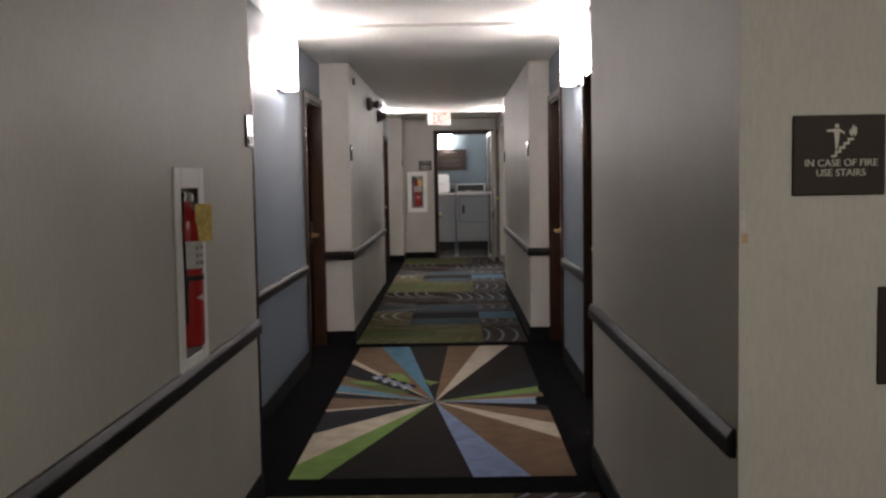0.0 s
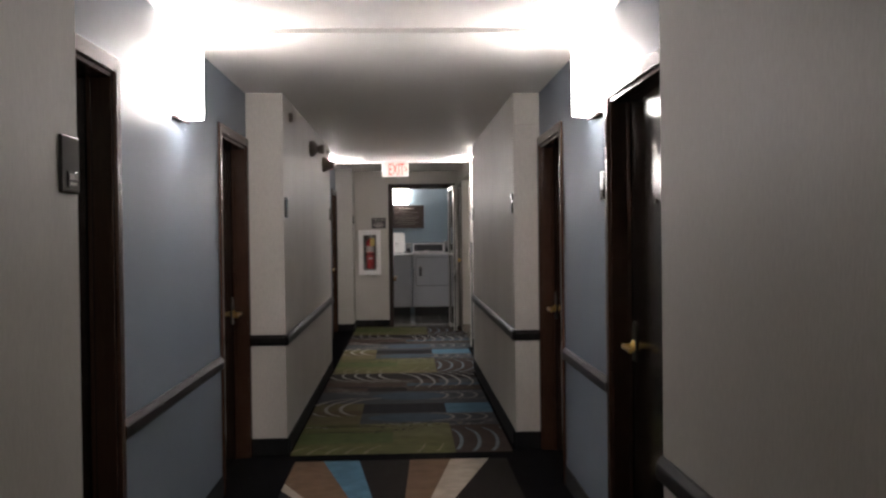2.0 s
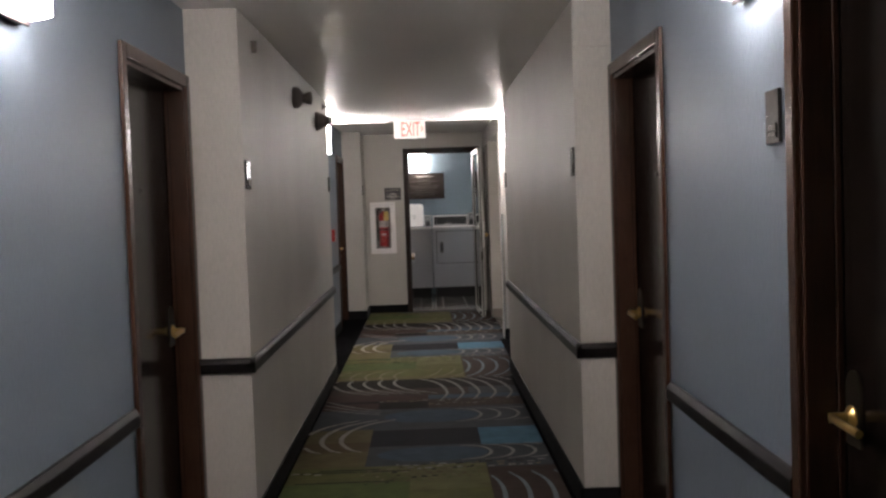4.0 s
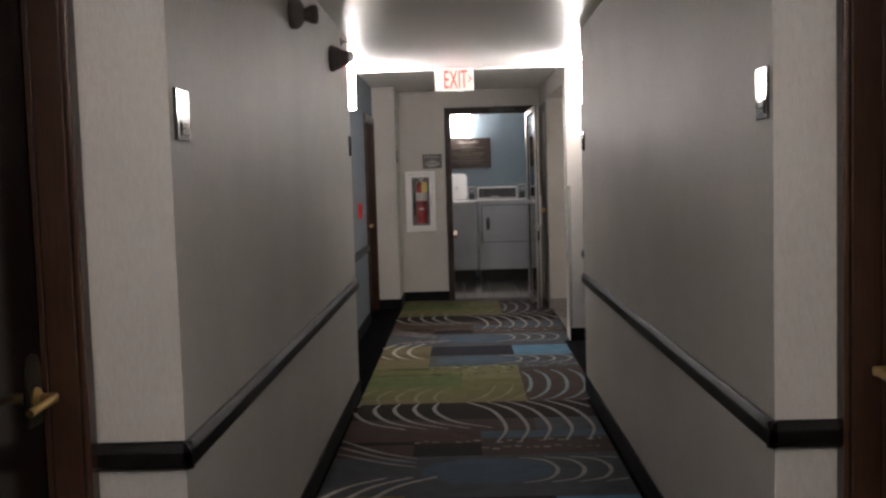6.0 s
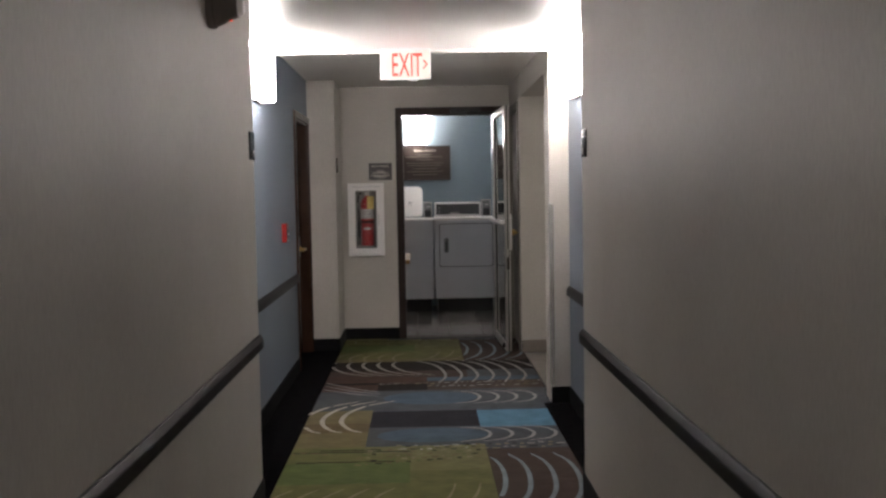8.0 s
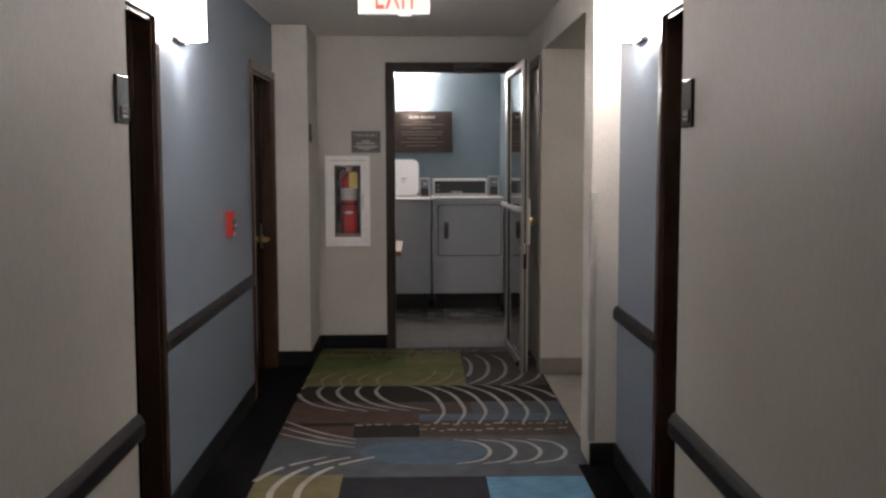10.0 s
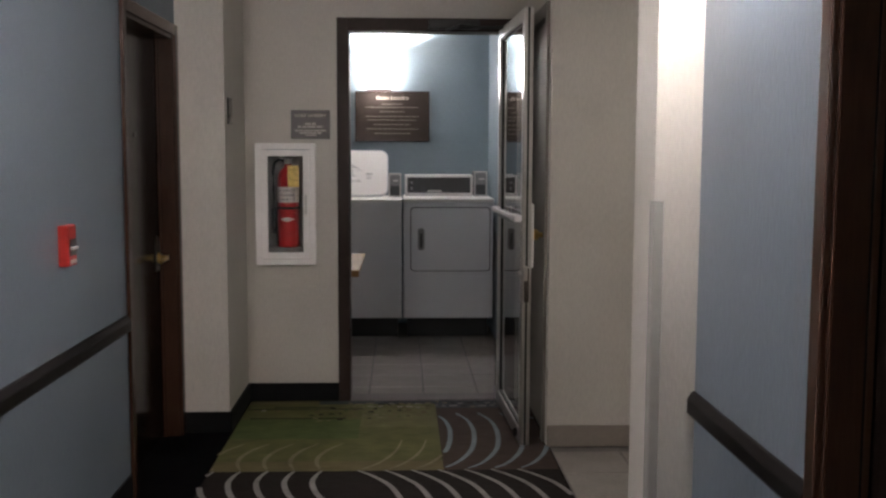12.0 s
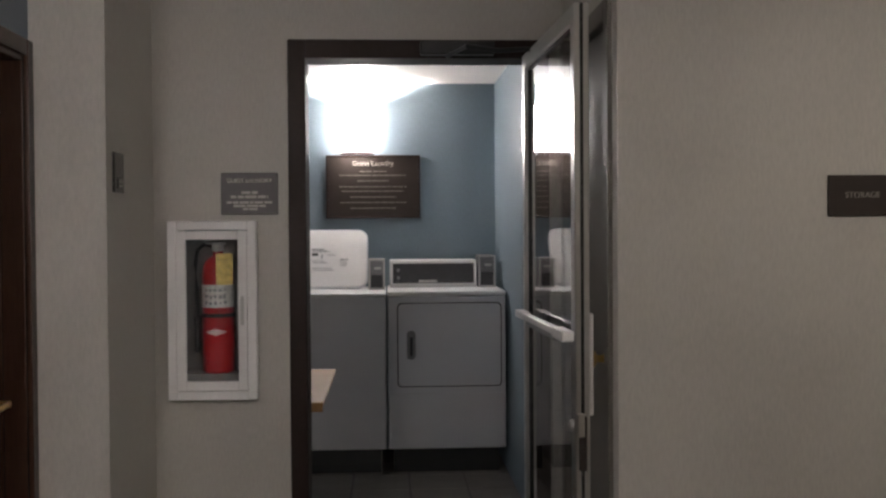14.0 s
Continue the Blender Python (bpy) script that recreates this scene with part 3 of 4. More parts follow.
RT, BT = 0.021, 0.010   # how far rail and base stand out
def run_trims(side, x, y0, y1, gaps=(), drop=0.0):
    """Rail and base along a wall face x, broken at the doors."""
    s = 1 if side == "L" else -1
    at, pieces = y0, []
    for g0, g1 in gaps:
        pieces.append((at, g0 - 0.05))
        at = g1 + 0.05
    pieces.append((at, y1))
    for a, b in pieces:
        if b - a < 0.03:
            continue
        bm = moved(rail_bar(RT, b - a), pose(x, a, drop, 0, 0, 90) if side == "L" else pose(x, b, drop, 0, 0, -90))
        setting("trim", bm, M_RAIL, "dark chair rail")
        xa, xb = sorted((x, x + s * BT))
        setting("baseboard", box(xa, xb, a, b, 0, BASE_H, 0.003), M_BASE, "black vinyl base")


def end_trims(x0, x1, y):
    """Rail and base across a wall end that looks to -y."""
    setting("trim", moved(rail_bar(RT, x1 - x0), pose(x0, y, 0)), M_RAIL, "dark chair rail")
    setting("baseboard", box(x0, x1, y - BT, y, 0, BASE_H, 0.003), M_BASE, "black vinyl base")


run_trims("L", XL, -2.6, Y_A1L)
run_trims("L", AL, Y_A1L, Y_N2L - 0.02, L_DOORS, -0.018)
run_trims("L", XL, Y_N2L - RT, Y_A2L)
run_trims("L", AL, Y_A2L, Y_P2 - 0.02, L_DOORS2)
run_trims("R", XR, Y_LOBBY + 0.02, Y_A1R)
run_trims("R", AR1, Y_A1R, Y_N2R - 0.02, R_DOORS, -0.007)
run_trims("R", XR, Y_N2R - RT, Y_A2R)
run_trims("R", AR2, Y_A2R, Y_PIER, R_DOORS2)
end_trims(AL - 0.002, XL + RT, Y_N2L)
end_trims(XR - RT, AR1 + 0.002, Y_N2R)
setting("baseboard", box(AL, -0.866 + BT, Y_P2 - BT, Y_P2, 0, BASE_H, 0.003), M_BASE, "black vinyl base")
setting("baseboard", box(-0.866, -0.866 + BT, Y_P2 - BT, Y_END, 0, BASE_H, 0.003), M_BASE, "black vinyl base")
setting("baseboard", box(-0.866, LX0, Y_END - BT, Y_END, 0, BASE_H, 0.003), M_BASE, "black vinyl base")
setting("baseboard", box(0.673, AR2, Y_PIER - BT, Y_PIER, 0, BASE_H, 0.003), M_BASE, "black vinyl base")
setting("baseboard", box(0.687, 2.4, 15.585 - BT, 15.585, 0, BASE_H, 0.003), M_GREYBASE, "grey vinyl base")

# ---------------------------------------------------------------- doors of the rooms
def lever(parent, x, z, turn):
    """Brass lever on a dull plate; turn is the way that the handle points."""
    plate = [(-0.036, -0.075), (0.036, -0.075), (0.036, 0.045)] + [(0.036 * math.cos(radians(a)), 0.045 + 0.045 * math.sin(radians(a))) for a in range(15, 166, 15)] + [(-0.036, 0.045)]
    bm = extrude_outline(plate, 0.006)
    p = part("lock_plate", moved(bm, pose(x, 0, z + 0.012)), M_OLDBRASS, parent, "dull brass lock plate")
    bm = moved(lathe([(0.024, 0), (0.026, 0.004), (0.020, 0.010), (0.011, 0.014), (0.011, 0.05)], 20), pose(x, -0.006, z, 90))
    join(bm, tube([(x, -0.05, z), (x + turn * 0.03, -0.056, z + 0.002), (x + turn * 0.075, -0.056, z), (x + turn * 0.132, -0.050, z - 0.006)], 0.0092, 10))
    part("handle", bm, M_BRASS, parent, "polished brass lever", True)


def room_door(name, m, w, latch, label, h, frame_w=0.048):
    """A flush door in a recessed frame. Local x runs along the wall, -y into the corridor, the opening is 0..w."""
    t = thing(name, label, "door", m)
    tagged(t, kind="structure")
    # jambs line the opening and lap on to the wall
    for a, b, nm in ((0, 0.022, "door_jamb"), (w - 0.022, w, "door_jamb")):
        part(nm, box(a, b, -0.006, 0.16, 0, h, 0.002), M_CASING, t)
    part("door_head", box(0.022, w - 0.022, -0.006, 0.16, h - 0.022, h, 0.002), M_CASING, t)
    for a, b in ((-frame_w, 0.004), (w - 0.004, w + frame_w)):
        part("casing", box(a, b, -0.018, -0.002, 0, h + frame_w, 0.005, None, 2), M_CASING, t, "brown door casing")
    part("casing", box(0.004, w - 0.004, -0.018, -0.002, h - 0.004, h + frame_w, 0.005, None, 2), M_CASING, t, "brown door casing")
    for a, b in ((0.022, 0.036), (w - 0.036, w - 0.022)):
        part("door_stop", box(a, b, 0.06, 0.075, 0, h - 0.022, 0.002), M_CASING, t)
    leaf = part("door_leaf", box(0.024, w - 0.024, 0.076, 0.12, 0.008, h - 0.024, 0.002), M_DOOR, t, "dark stained flush door leaf")
    part("viewer", moved(lathe([(0.009, 0), (0.009, 0.004), (0.005, 0.005)], 14), pose(w / 2, 0.076, 1.47, 90)), M_OLDBRASS, leaf, "dull brass door viewer")
    grip = new("lock")
    grip.parent = leaf
    grip.matrix_basis = pose(0, 0.076, 0)
    x, turn = (w - 0.083, -1) if latch == "far" else (0.083, 1)
    lever(grip, x, 0.893, turn)
    return t


def left_door(n, gap, latch_far=True, h=DOOR_H, label="dark stained guest room door, shut, in a brown frame"):
    # local x runs along +y on the left-hand side
    return room_door(f"door_{n}", FACE_L(AL, gap[0], 0), gap[1] - gap[0], "far" if latch_far else "near", label, h)


def right_door(n, gap, x, latch_far=True, h=DOOR_H, label="dark stained guest room door, shut, in a brown frame"):
    # local x runs along -y on the right-hand side
    return room_door(f"door_{n}", FACE_R(x, gap[1], 0), gap[1] - gap[0], "near" if latch_far else "far", label, h)


left_door(1, L_DOORS[0], False); left_door(2, L_DOORS[1]); left_door(3, L_DOORS2[0], False, DOOR_H2); left_door(4, L_DOORS2[1], True, DOOR_H2)
right_door(5, R_DOORS[0], AR1); right_door(6, R_DOORS[1], AR1); right_door(7, R_DOORS2[0], AR2, False, DOOR_H2)

# ---------------------------------------------------------------- lamps
def sconce(m, label, shade=M_SHADE, bulb=M_BULB, seat=0.142):
    """A bowed glowing diffuser on a dark back plate, open above. seat: height of the lamp tube. Local origin: middle of the back, at the lower edge."""
    t = thing("wall_sconce", label, "wall lamp", m, "wall sconces")
    part("back_plate", box(-0.106, 0.106, -0.02, 0, 0.0, 0.30, 0.004), M_BRONZE, t, "dark bronze back plate")
    n, out, inn = 14, [], []
    for k in range(n + 1):
        u = -1 + 2 * k / n
        out.append((0.125 * u, -0.004 - 0.103 * (1 - abs(u) ** 4.5)))
        inn.append((0.119 * u, -0.004 - 0.097 * (1 - abs(u) ** 4.5)))
    bm = bmesh.new()
    lo = [bm.verts.new((x, y, 0.012)) for x, y in out]
    hi = [bm.verts.new((x, y, 0.312)) for x, y in out]
    li = [bm.verts.new((x, y, 0.012)) for x, y in inn]
    hi2 = [bm.verts.new((x, y, 0.312)) for x, y in inn]
    for k in range(n):
        bm.faces.new((lo[k], lo[k + 1], hi[k + 1], hi[k]))
        bm.faces.new((li[k + 1], li[k], hi2[k], hi2[k + 1]))
        bm.faces.new((hi[k], hi[k + 1], hi2[k + 1], hi2[k]))
        bm.faces.new((lo[k + 1], lo[k], li[k], li[k + 1]))
    bmesh.ops.recalc_face_normals(bm, faces=bm.faces[:])
    part("shade", bm, shade, t, "glowing white bowed diffuser", True)
    bm = bmesh.new()
    floor_edge = [(-0.119, -0.0205)] + inn[1:-1] + [(0.119, -0.0205)]
    bm.faces.new([bm.verts.new((x, y, 0.016)) for x, y in floor_edge])
    bm.faces.new([bm.verts.new((x, y, 0.013)) for x, y in reversed(floor_edge)])
    part("bottom_diffuser", bm, shade, t, "glowing white bottom plate")
    part("bulb", moved(lathe([(0.014, 0), (0.017, 0.004), (0.017, 0.136), (0.014, 0.14)], 14), pose(0, -0.060, seat)), bulb, t, "glowing lamp tube")
    part("bracket", box(-0.106, 0.106, -0.029, -0.0215, -0.006, 0.0115, 0.002), M_BRONZE, t, "dark bronze lower bracket")
    return t


SC = "white bowed diffuser sconce, lit, on a {} wall"
sconce(FACE_L(AL, 5.94, 1.865), SC.format("blue"))
sconce(FACE_R(AR1, 5.97, 1.870), SC.format("blue"))
sconce(FACE_L(AL, 13.23, 1.905), SC.format("blue"), M_FARSHADE, M_FARBULB, 0.165)
sconce(FACE_R(AR2, 13.17, 1.90), SC.format("blue"), M_FARSHADE, M_FARBULB, 0.165)
sconce(FACE_S(-0.183, LBACK, 1.90), SC.format("blue laundry"), M_LAUNDRYSHADE, M_LAUNDRYBULB)

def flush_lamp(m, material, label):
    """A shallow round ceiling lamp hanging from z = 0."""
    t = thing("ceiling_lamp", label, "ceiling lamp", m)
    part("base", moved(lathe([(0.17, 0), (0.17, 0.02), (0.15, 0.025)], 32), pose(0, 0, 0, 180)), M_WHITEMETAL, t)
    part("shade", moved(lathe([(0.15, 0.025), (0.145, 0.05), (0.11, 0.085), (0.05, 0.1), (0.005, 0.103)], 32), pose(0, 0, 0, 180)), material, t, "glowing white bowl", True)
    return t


# unseen lamp behind the start, added because the lobby's sign wall is lit
flush_lamp(pose(1.3, -0.4, CEIL_A), M_LOBBYLAMP, "unseen round lobby ceiling lamp with a white bowl")
# also never in view: added to account for the bright side room wall
flush_lamp(pose(1.7, 14.6, 2.13), M_SIDELAMP, "unseen round side room ceiling lamp with a white bowl")


# ---------------------------------------------------------------- signs and plaques
def exit_sign():
    t = thing("exit_sign", "lit white exit sign with red letters, hung from the ceiling", "exit sign", pose(-0.2225, 13.541, 2.058))
    part("housing", box(-0.157, 0.157, -0.02, 0.02, 0.0, 0.189, 0.004), M_WHITEMETAL, t)
    part("face", box(-0.150, 0.150, -0.0245, -0.0205, 0.007, 0.182, 0.001), M_EXITFACE, t, "glowing pale face")
    part("canopy", box(-0.08, 0.08, -0.03, 0.03, 0.188, CEIL_B - 2.058, 0.004), M_WHITEMETAL, t)
    for x, tx in ((-0.064, "E"), (-0.006, "X"), (0.040, "I"), (0.078, "T")):
        ob = words(tx, 0.205, M_EXITRED, t, x, -0.0255, 0.022, "letter", "CENTER", 0.001)
        ob.scale = (0.46, 1, 1)
    part("lamp_lens", box(0.02, 0.075, -0.014, 0.014, -0.008, 0.0005, 0.002), M_WHITE, t, "small white downlight lens")
    bm = extrude_outline([(0.108, 0.121), (0.118, 0.121), (0.140, 0.094), (0.118, 0.067), (0.108, 0.067), (0.128, 0.094)], 0.002)
    part("arrow", moved(bm, pose(0, -0.0247, 0)), M_EXITRED, t, "red chevron")
    return t


exit_sign()


def plaque(m, w=0.115, h=0.127, label="small dark room number plaque on the wall", material=None, light=None):
    """A room number plate whose number cannot be read."""
    t = thing("room_plaque", label, "sign", m, "room plaques")
    part("plate", box(-w / 2, w / 2, -0.009, 0, -h / 2, h / 2, 0.002), material or M_PLAQUE, t)
    part("number_panel", box(-w * 0.22, w * 0.34, -0.0115, -0.0092, -h * 0.40, -h * 0.12, 0.0006), M_PLAQUE, t)
    bars([(-w * 0.16, w * 0.30, -h * 0.21, 0.012), (-w * 0.14, w * 0.28, -h * 0.33, 0.006)], light or M_LETTERFAINT, t, -0.0117, "number")
    return t


plaque(FACE_L(XL, 3.83, 1.52))
plaque(FACE_L(XL, 7.90, 1.54))
plaque(FACE_L(XL, 11.625, 1.578), 0.10, 0.122)
plaque(FACE_L(-0.866, 16.0, 1.60), 0.115, 0.13)
plaque(FACE_R(XR, 7.938, 1.551), 0.09, 0.128)
plaque(FACE_R(XR, 11.592, 1.565), 0.095, 0.120)
plaque(FACE_R(AR1, 5.855, 1.56), 0.09)


def fire_sign():
    t = thing("fire_stairs_sign", "dark brown sign saying in case of fire use stairs", "sign", FACE_S(0.780, Y_LOBBY, 1.351))
    part("plate", box(-0.0985, 0.0985, -0.008, 0, -0.0855, 0.0855, 0.002), M_SIGN, t)
    words("IN CASE OF FIRE", 0.0215, M_LETTER, t, 0.003, -0.0095, -0.024)
    words("USE STAIRS", 0.0215, M_LETTER, t, 0.003, -0.0095, -0.045)
    # stair and flame pictogram, and a plain upright figure
    outline = [(-0.018, -0.001), (-0.010, -0.001), (-0.010, 0.008), (-0.001, 0.008), (-0.001, 0.017), (0.008, 0.017), (0.008, 0.026), (0.017, 0.026), (0.017, 0.035), (0.030, 0.035),
               (0.030, 0.030), (0.021, 0.030), (0.021, 0.021), (0.012, 0.021), (0.012, 0.012), (0.003, 0.012), (0.003, 0.003), (-0.006, 0.003), (-0.006, -0.006), (-0.018, -0.006)]
    part("stair_symbol", moved(extrude_outline(outline, 0.0015), pose(0, -0.0078, 0.001)), M_LETTER, t)
    flame = [(0.022, 0.038), (0.017, 0.046), (0.019, 0.055), (0.022, 0.050), (0.025, 0.064), (0.029, 0.056), (0.032, 0.060), (0.034, 0.048), (0.030, 0.038), (0.027, 0.044)]
    part("flame_symbol", moved(extrude_outline(flame, 0.0015), pose(0.003, -0.0078, 0.001)), M_LETTER, t)
    bm = moved(extrude_outline(rounded(0.009, 0.009, 0.0044), 0.0015), pose(-0.006, -0.0078, 0.062))
    join(bm, moved(extrude_outline([(-0.004, 0), (0.004, 0), (0.006, 0.02), (0.016, 0.014), (0.017, 0.017), (0.006, 0.026), (-0.005, 0.026), (-0.022, 0.024), (-0.022, 0.020), (-0.006, 0.019), (-0.004, 0)][:-1], 0.0015), pose(-0.006, -0.0078, 0.030)))
    join(bm, moved(extrude_outline([(-0.004, 0), (-0.003, -0.018), (0.001, -0.018), (0.004, 0)], 0.0015), pose(-0.006, -0.0078, 0.030)))
    part("figure_symbol", bm, M_LETTER, t)
    return t


fire_sign()

t = thing("call_panel", "dark metal call button panel on the lobby wall", "button panel", FACE_S(0.936, Y_LOBBY, 0.958))
part("plate", box(-0.068, 0.068, -0.006, 0, -0.107, 0.107, 0.002), M_SIGN, t)
for z in (0.035, -0.035):
    part("button", moved(lathe([(0.016, 0), (0.016, 0.005), (0.012, 0.007)], 18), pose(0, -0.006, z, 90)), M_CHROME, t, "steel button")

# strip of tape left on the wall corner
t = tagged(part("corner_tape", box(0.570, 0.582, Y_LOBBY - 0.0015, Y_LOBBY - 0.0002, 1.16, 1.235, 0.0003), M_LABEL, None), "torn strip of pale tape on the wall corner", "tape")
part("torn_end", box(0.573, 0.587, Y_LOBBY - 0.002, Y_LOBBY - 0.0004, 1.163, 1.185, 0.0003), M_WOOD, t, "yellowed tape end")

t = thing("laundry_hours_sign", "small grey laundry hours sign above the extinguisher cabinet", "sign", FACE_S(-0.5065, Y_END, 1.549))
part("plate", box(-0.107, 0.107, -0.007, 0, -0.079, 0.079, 0.002), M_SIGNGREY, t)
words("GUEST LAUNDRY", 0.0215, M_LETTER, t, 0, -0.0085, 0.042)
bars([(-0.03, 0.03, 0.004, 0.010), (-0.07, 0.07, -0.012, 0.010), (-0.085, 0.085, -0.033, 0.008), (-0.06, 0.06, -0.046, 0.008), (-0.025, 0.03, -0.058, 0.007)], M_LETTERDIM, t, -0.0072)

t = thing("storage_sign", "dark storage sign on the side room wall", "sign", FACE_S(1.412, 15.585, 1.50))
part("plate", box(-0.098, 0.098, -0.008, 0, -0.061, 0.061, 0.002), M_SIGN, t)
words("STORAGE", 0.024, M_LETTERFAINT, t, 0.005, -0.0095, -0.006)

t = thing("laundry_rules_board", "dark brown framed guest laundry notice board with pale writing", "notice board", FACE_S(-0.0825, LBACK, 1.6875))
part("board", box(-0.29, 0.29, -0.012, 0, -0.192, 0.192, 0.001), M_SIGN, t)
part("frame", ring_frame(-0.30, 0.30, -0.202, 0.202, 0.014, -0.020, -0.001, 0.002), M_BRONZE, t, "thin dark frame")
words("Guest Laundry", 0.044, M_LETTERDIM, t, 0, -0.0135, 0.135)
rows = [(-0.085, 0.085, 0.098), (-0.215, 0.215, 0.073), (-0.10, 0.10, 0.038), (-0.215, 0.215, 0.0), (-0.20, 0.195, -0.028), (-0.15, 0.15, -0.065), (-0.21, 0.21, -0.100), (-0.145, 0.145, -0.136)]
bars([(a, b, z, 0.008) for a, b, z in rows], M_PRINTDIM, t, -0.0122, "small_print")

# ---------------------------------------------------------------- safety devices on the walls
def extinguisher_cabinet(m, w, h, d, glazed, label):
    """A white glazed cabinet let into the wall. Origin: middle of the lower edge, on the wall face."""
    t = thing("extinguisher_cabinet", label, "extinguisher cabinet", m, "extinguisher cabinets")
    part("surround", ring_frame(-w / 2, w / 2, 0, h, 0.034 if glazed else 0.066, -d, -0.001, 0.004), M_WHITEMETAL, t)
    a = w / 2 - 0.032
    front = -0.03 if glazed else 0.001
    bm = box(-a + 0.004, a - 0.004, 0.112, 0.116, 0.036, h - 0.036)
    box(-a + 0.004, -a + 0.008, front, 0.112, 0.036, h - 0.036, 0, bm)
    box(a - 0.008, a - 0.004, front, 0.112, 0.036, h - 0.036, 0, bm)
    box(-a + 0.008, a - 0.008, 0.002, 0.112, 0.036, 0.092, 0, bm)
    box(-a + 0.008, a - 0.008, front, 0.112, h - 0.040, h - 0.036, 0, bm)
    part("tub", bm, M_TUB, t, "dark inner tub")
    if not glazed:
        return t
    door = part("door", ring_frame(-a + 0.003, a - 0.003, 0.037, h - 0.037, 0.034, -d - 0.004, -d + 0.014, 0.003), M_WHITEMETAL, t)
    pane = part("pane", box(-a + 0.034, a - 0.034, -d + 0.003, -d + 0.006, 0.068, h - 0.068), M_GLASS, door, "clear pane")
    pane.visible_shadow = False
    bm = box(a - 0.026, a - 0.014, -d - 0.020, -d - 0.012, h * 0.42, h * 0.58, 0.002)
    box(a - 0.024, a - 0.016, -d - 0.014, -d - 0.003, h * 0.44, h * 0.46, 0.001, bm)
    box(a - 0.024, a - 0.016, -d - 0.014, -d - 0.003, h * 0.54, h * 0.56, 0.001, bm)
    part("handle", bm, M_CHROME, door, "small metal pull")
    return t


def extinguisher(m, tag=(0.036, -0.071, 2)):
    """A red bottle with a band of labels, valve, hose and service tag; stands on z = 0."""
    t = thing("fire_extinguisher", "red fire extinguisher with a yellow service tag, standing in its cabinet", "fire extinguisher", m, "fire extinguishers")
    r = 0.060
    body = part("body", lathe([(r * 0.9, 0), (r, 0.008), (r, 0.385), (r * 0.97, 0.415), (r * 0.8, 0.442), (r * 0.5, 0.462), (0.020, 0.470), (0.020, 0.485)], 32), M_RED, t, "red steel bottle", True)
    part("label_band", lathe([(r + 0.001, 0.262), (r + 0.0014, 0.263), (r + 0.0014, 0.352), (r + 0.001, 0.353)], 32), M_LABEL, body, "printed instruction band")
    bm = bmesh.new()
    for j in range(5):
        for i in range(3):
            an = radians(-125 + 17 * j)
            x, y = (r + 0.002) * math.cos(an), (r + 0.002) * math.sin(an)
            join(bm, moved(box(-random.uniform(0.003, 0.007), random.uniform(0.003, 0.007), -0.001, 0.001, -random.uniform(0.002, 0.010), random.uniform(0.002, 0.009)), Matrix.Translation((x, y, 0.281 + 0.026 * i)) @ pose(0, 0, 0, 0, 0, math.degrees(an) + 90)))
    part("print", bm, M_INK, body)
    bm = bmesh.new()
    cols = []
    for k in range(13):
        x = -0.045 + 0.0075 * k
        hgt, an = 0.0142 * (1 - abs(x) / 0.046), x / r
        cols.append([bm.verts.new(((r + 0.0015) * math.sin(an), -(r + 0.0015) * math.cos(an), z)) for z in (-hgt, hgt)])
    for a, b in zip(cols, cols[1:]):
        bm.faces.new((a[0], b[0], b[1], a[1]))
    part("badge", moved(bm, pose(0, 0, 0.165)), M_LABEL, body, "pale diamond badge")
    part("strap", lathe([(r + 0.002, 0.222), (r + 0.003, 0.223), (r + 0.003, 0.237), (r + 0.002, 0.238)], 32), M_RUBBER, t, "black strap")
    bm = lathe([(0.018, 0.485), (0.022, 0.488), (0.022, 0.512), (0.014, 0.52)], 20)
    part("valve", bm, M_CHROME, t, "", True)
    bm = box(-0.055, 0.03, -0.010, 0.010, 0.512, 0.520, 0.002)
    join(bm, moved(box(-0.05, 0.045, -0.010, 0.010, 0, 0.006, 0.002), pose(0, 0, 0.532, 0, -8, 0)))
    part("handle", bm, M_CHROME, t, "steel squeeze grip")
    hose = [(-0.02, 0, 0.505), (-0.05, -0.005, 0.512), (-0.075, -0.01, 0.49), (-0.083, -0.012, 0.44), (-0.080, -0.012, 0.34), (-0.078, -0.012, 0.22)]
    part("hose", tube(hose, 0.008), M_RUBBER, t, "black rubber hose", True)
    part("nozzle", moved(lathe([(0.009, 0), (0.011, 0.02), (0.011, 0.10), (0.016, 0.14), (0.010, 0.15)], 16), pose(-0.078, -0.012, 0.08)), M_RUBBER, t, "", True)
    bm = extrude_outline(rounded(0.062, 0.125, 0.006), 0.001)
    part("service_tag", moved(bm, pose(tag[0], tag[1], 0.415, 4, 0, tag[2])), M_YELLOW, t, "yellow punched tag")
    part("pressure_gauge", moved(lathe([(0.015, 0), (0.015, 0.008), (0.012, 0.010)], 18), pose(0.0, -0.022, 0.498, 90)), M_LABEL, t)
    return t


cw, ch = CAB_B[1] - CAB_B[0], CAB_B[3] - CAB_B[2]
extinguisher_cabinet(FACE_S((CAB_B[0] + CAB_B[1]) / 2, Y_END, CAB_B[2]), cw, ch, 0.045, True, "white metal fire extinguisher cabinet with a glazed door")
ext = extinguisher(FACE_S((CAB_B[0] + CAB_B[1]) / 2 + 0.005, Y_END + 0.064, CAB_B[2] + 0.0925))
ext.scale = (1, 1, 0.955)
cw, ch = CAB_A[1] - CAB_A[0], CAB_A[3] - CAB_A[2]
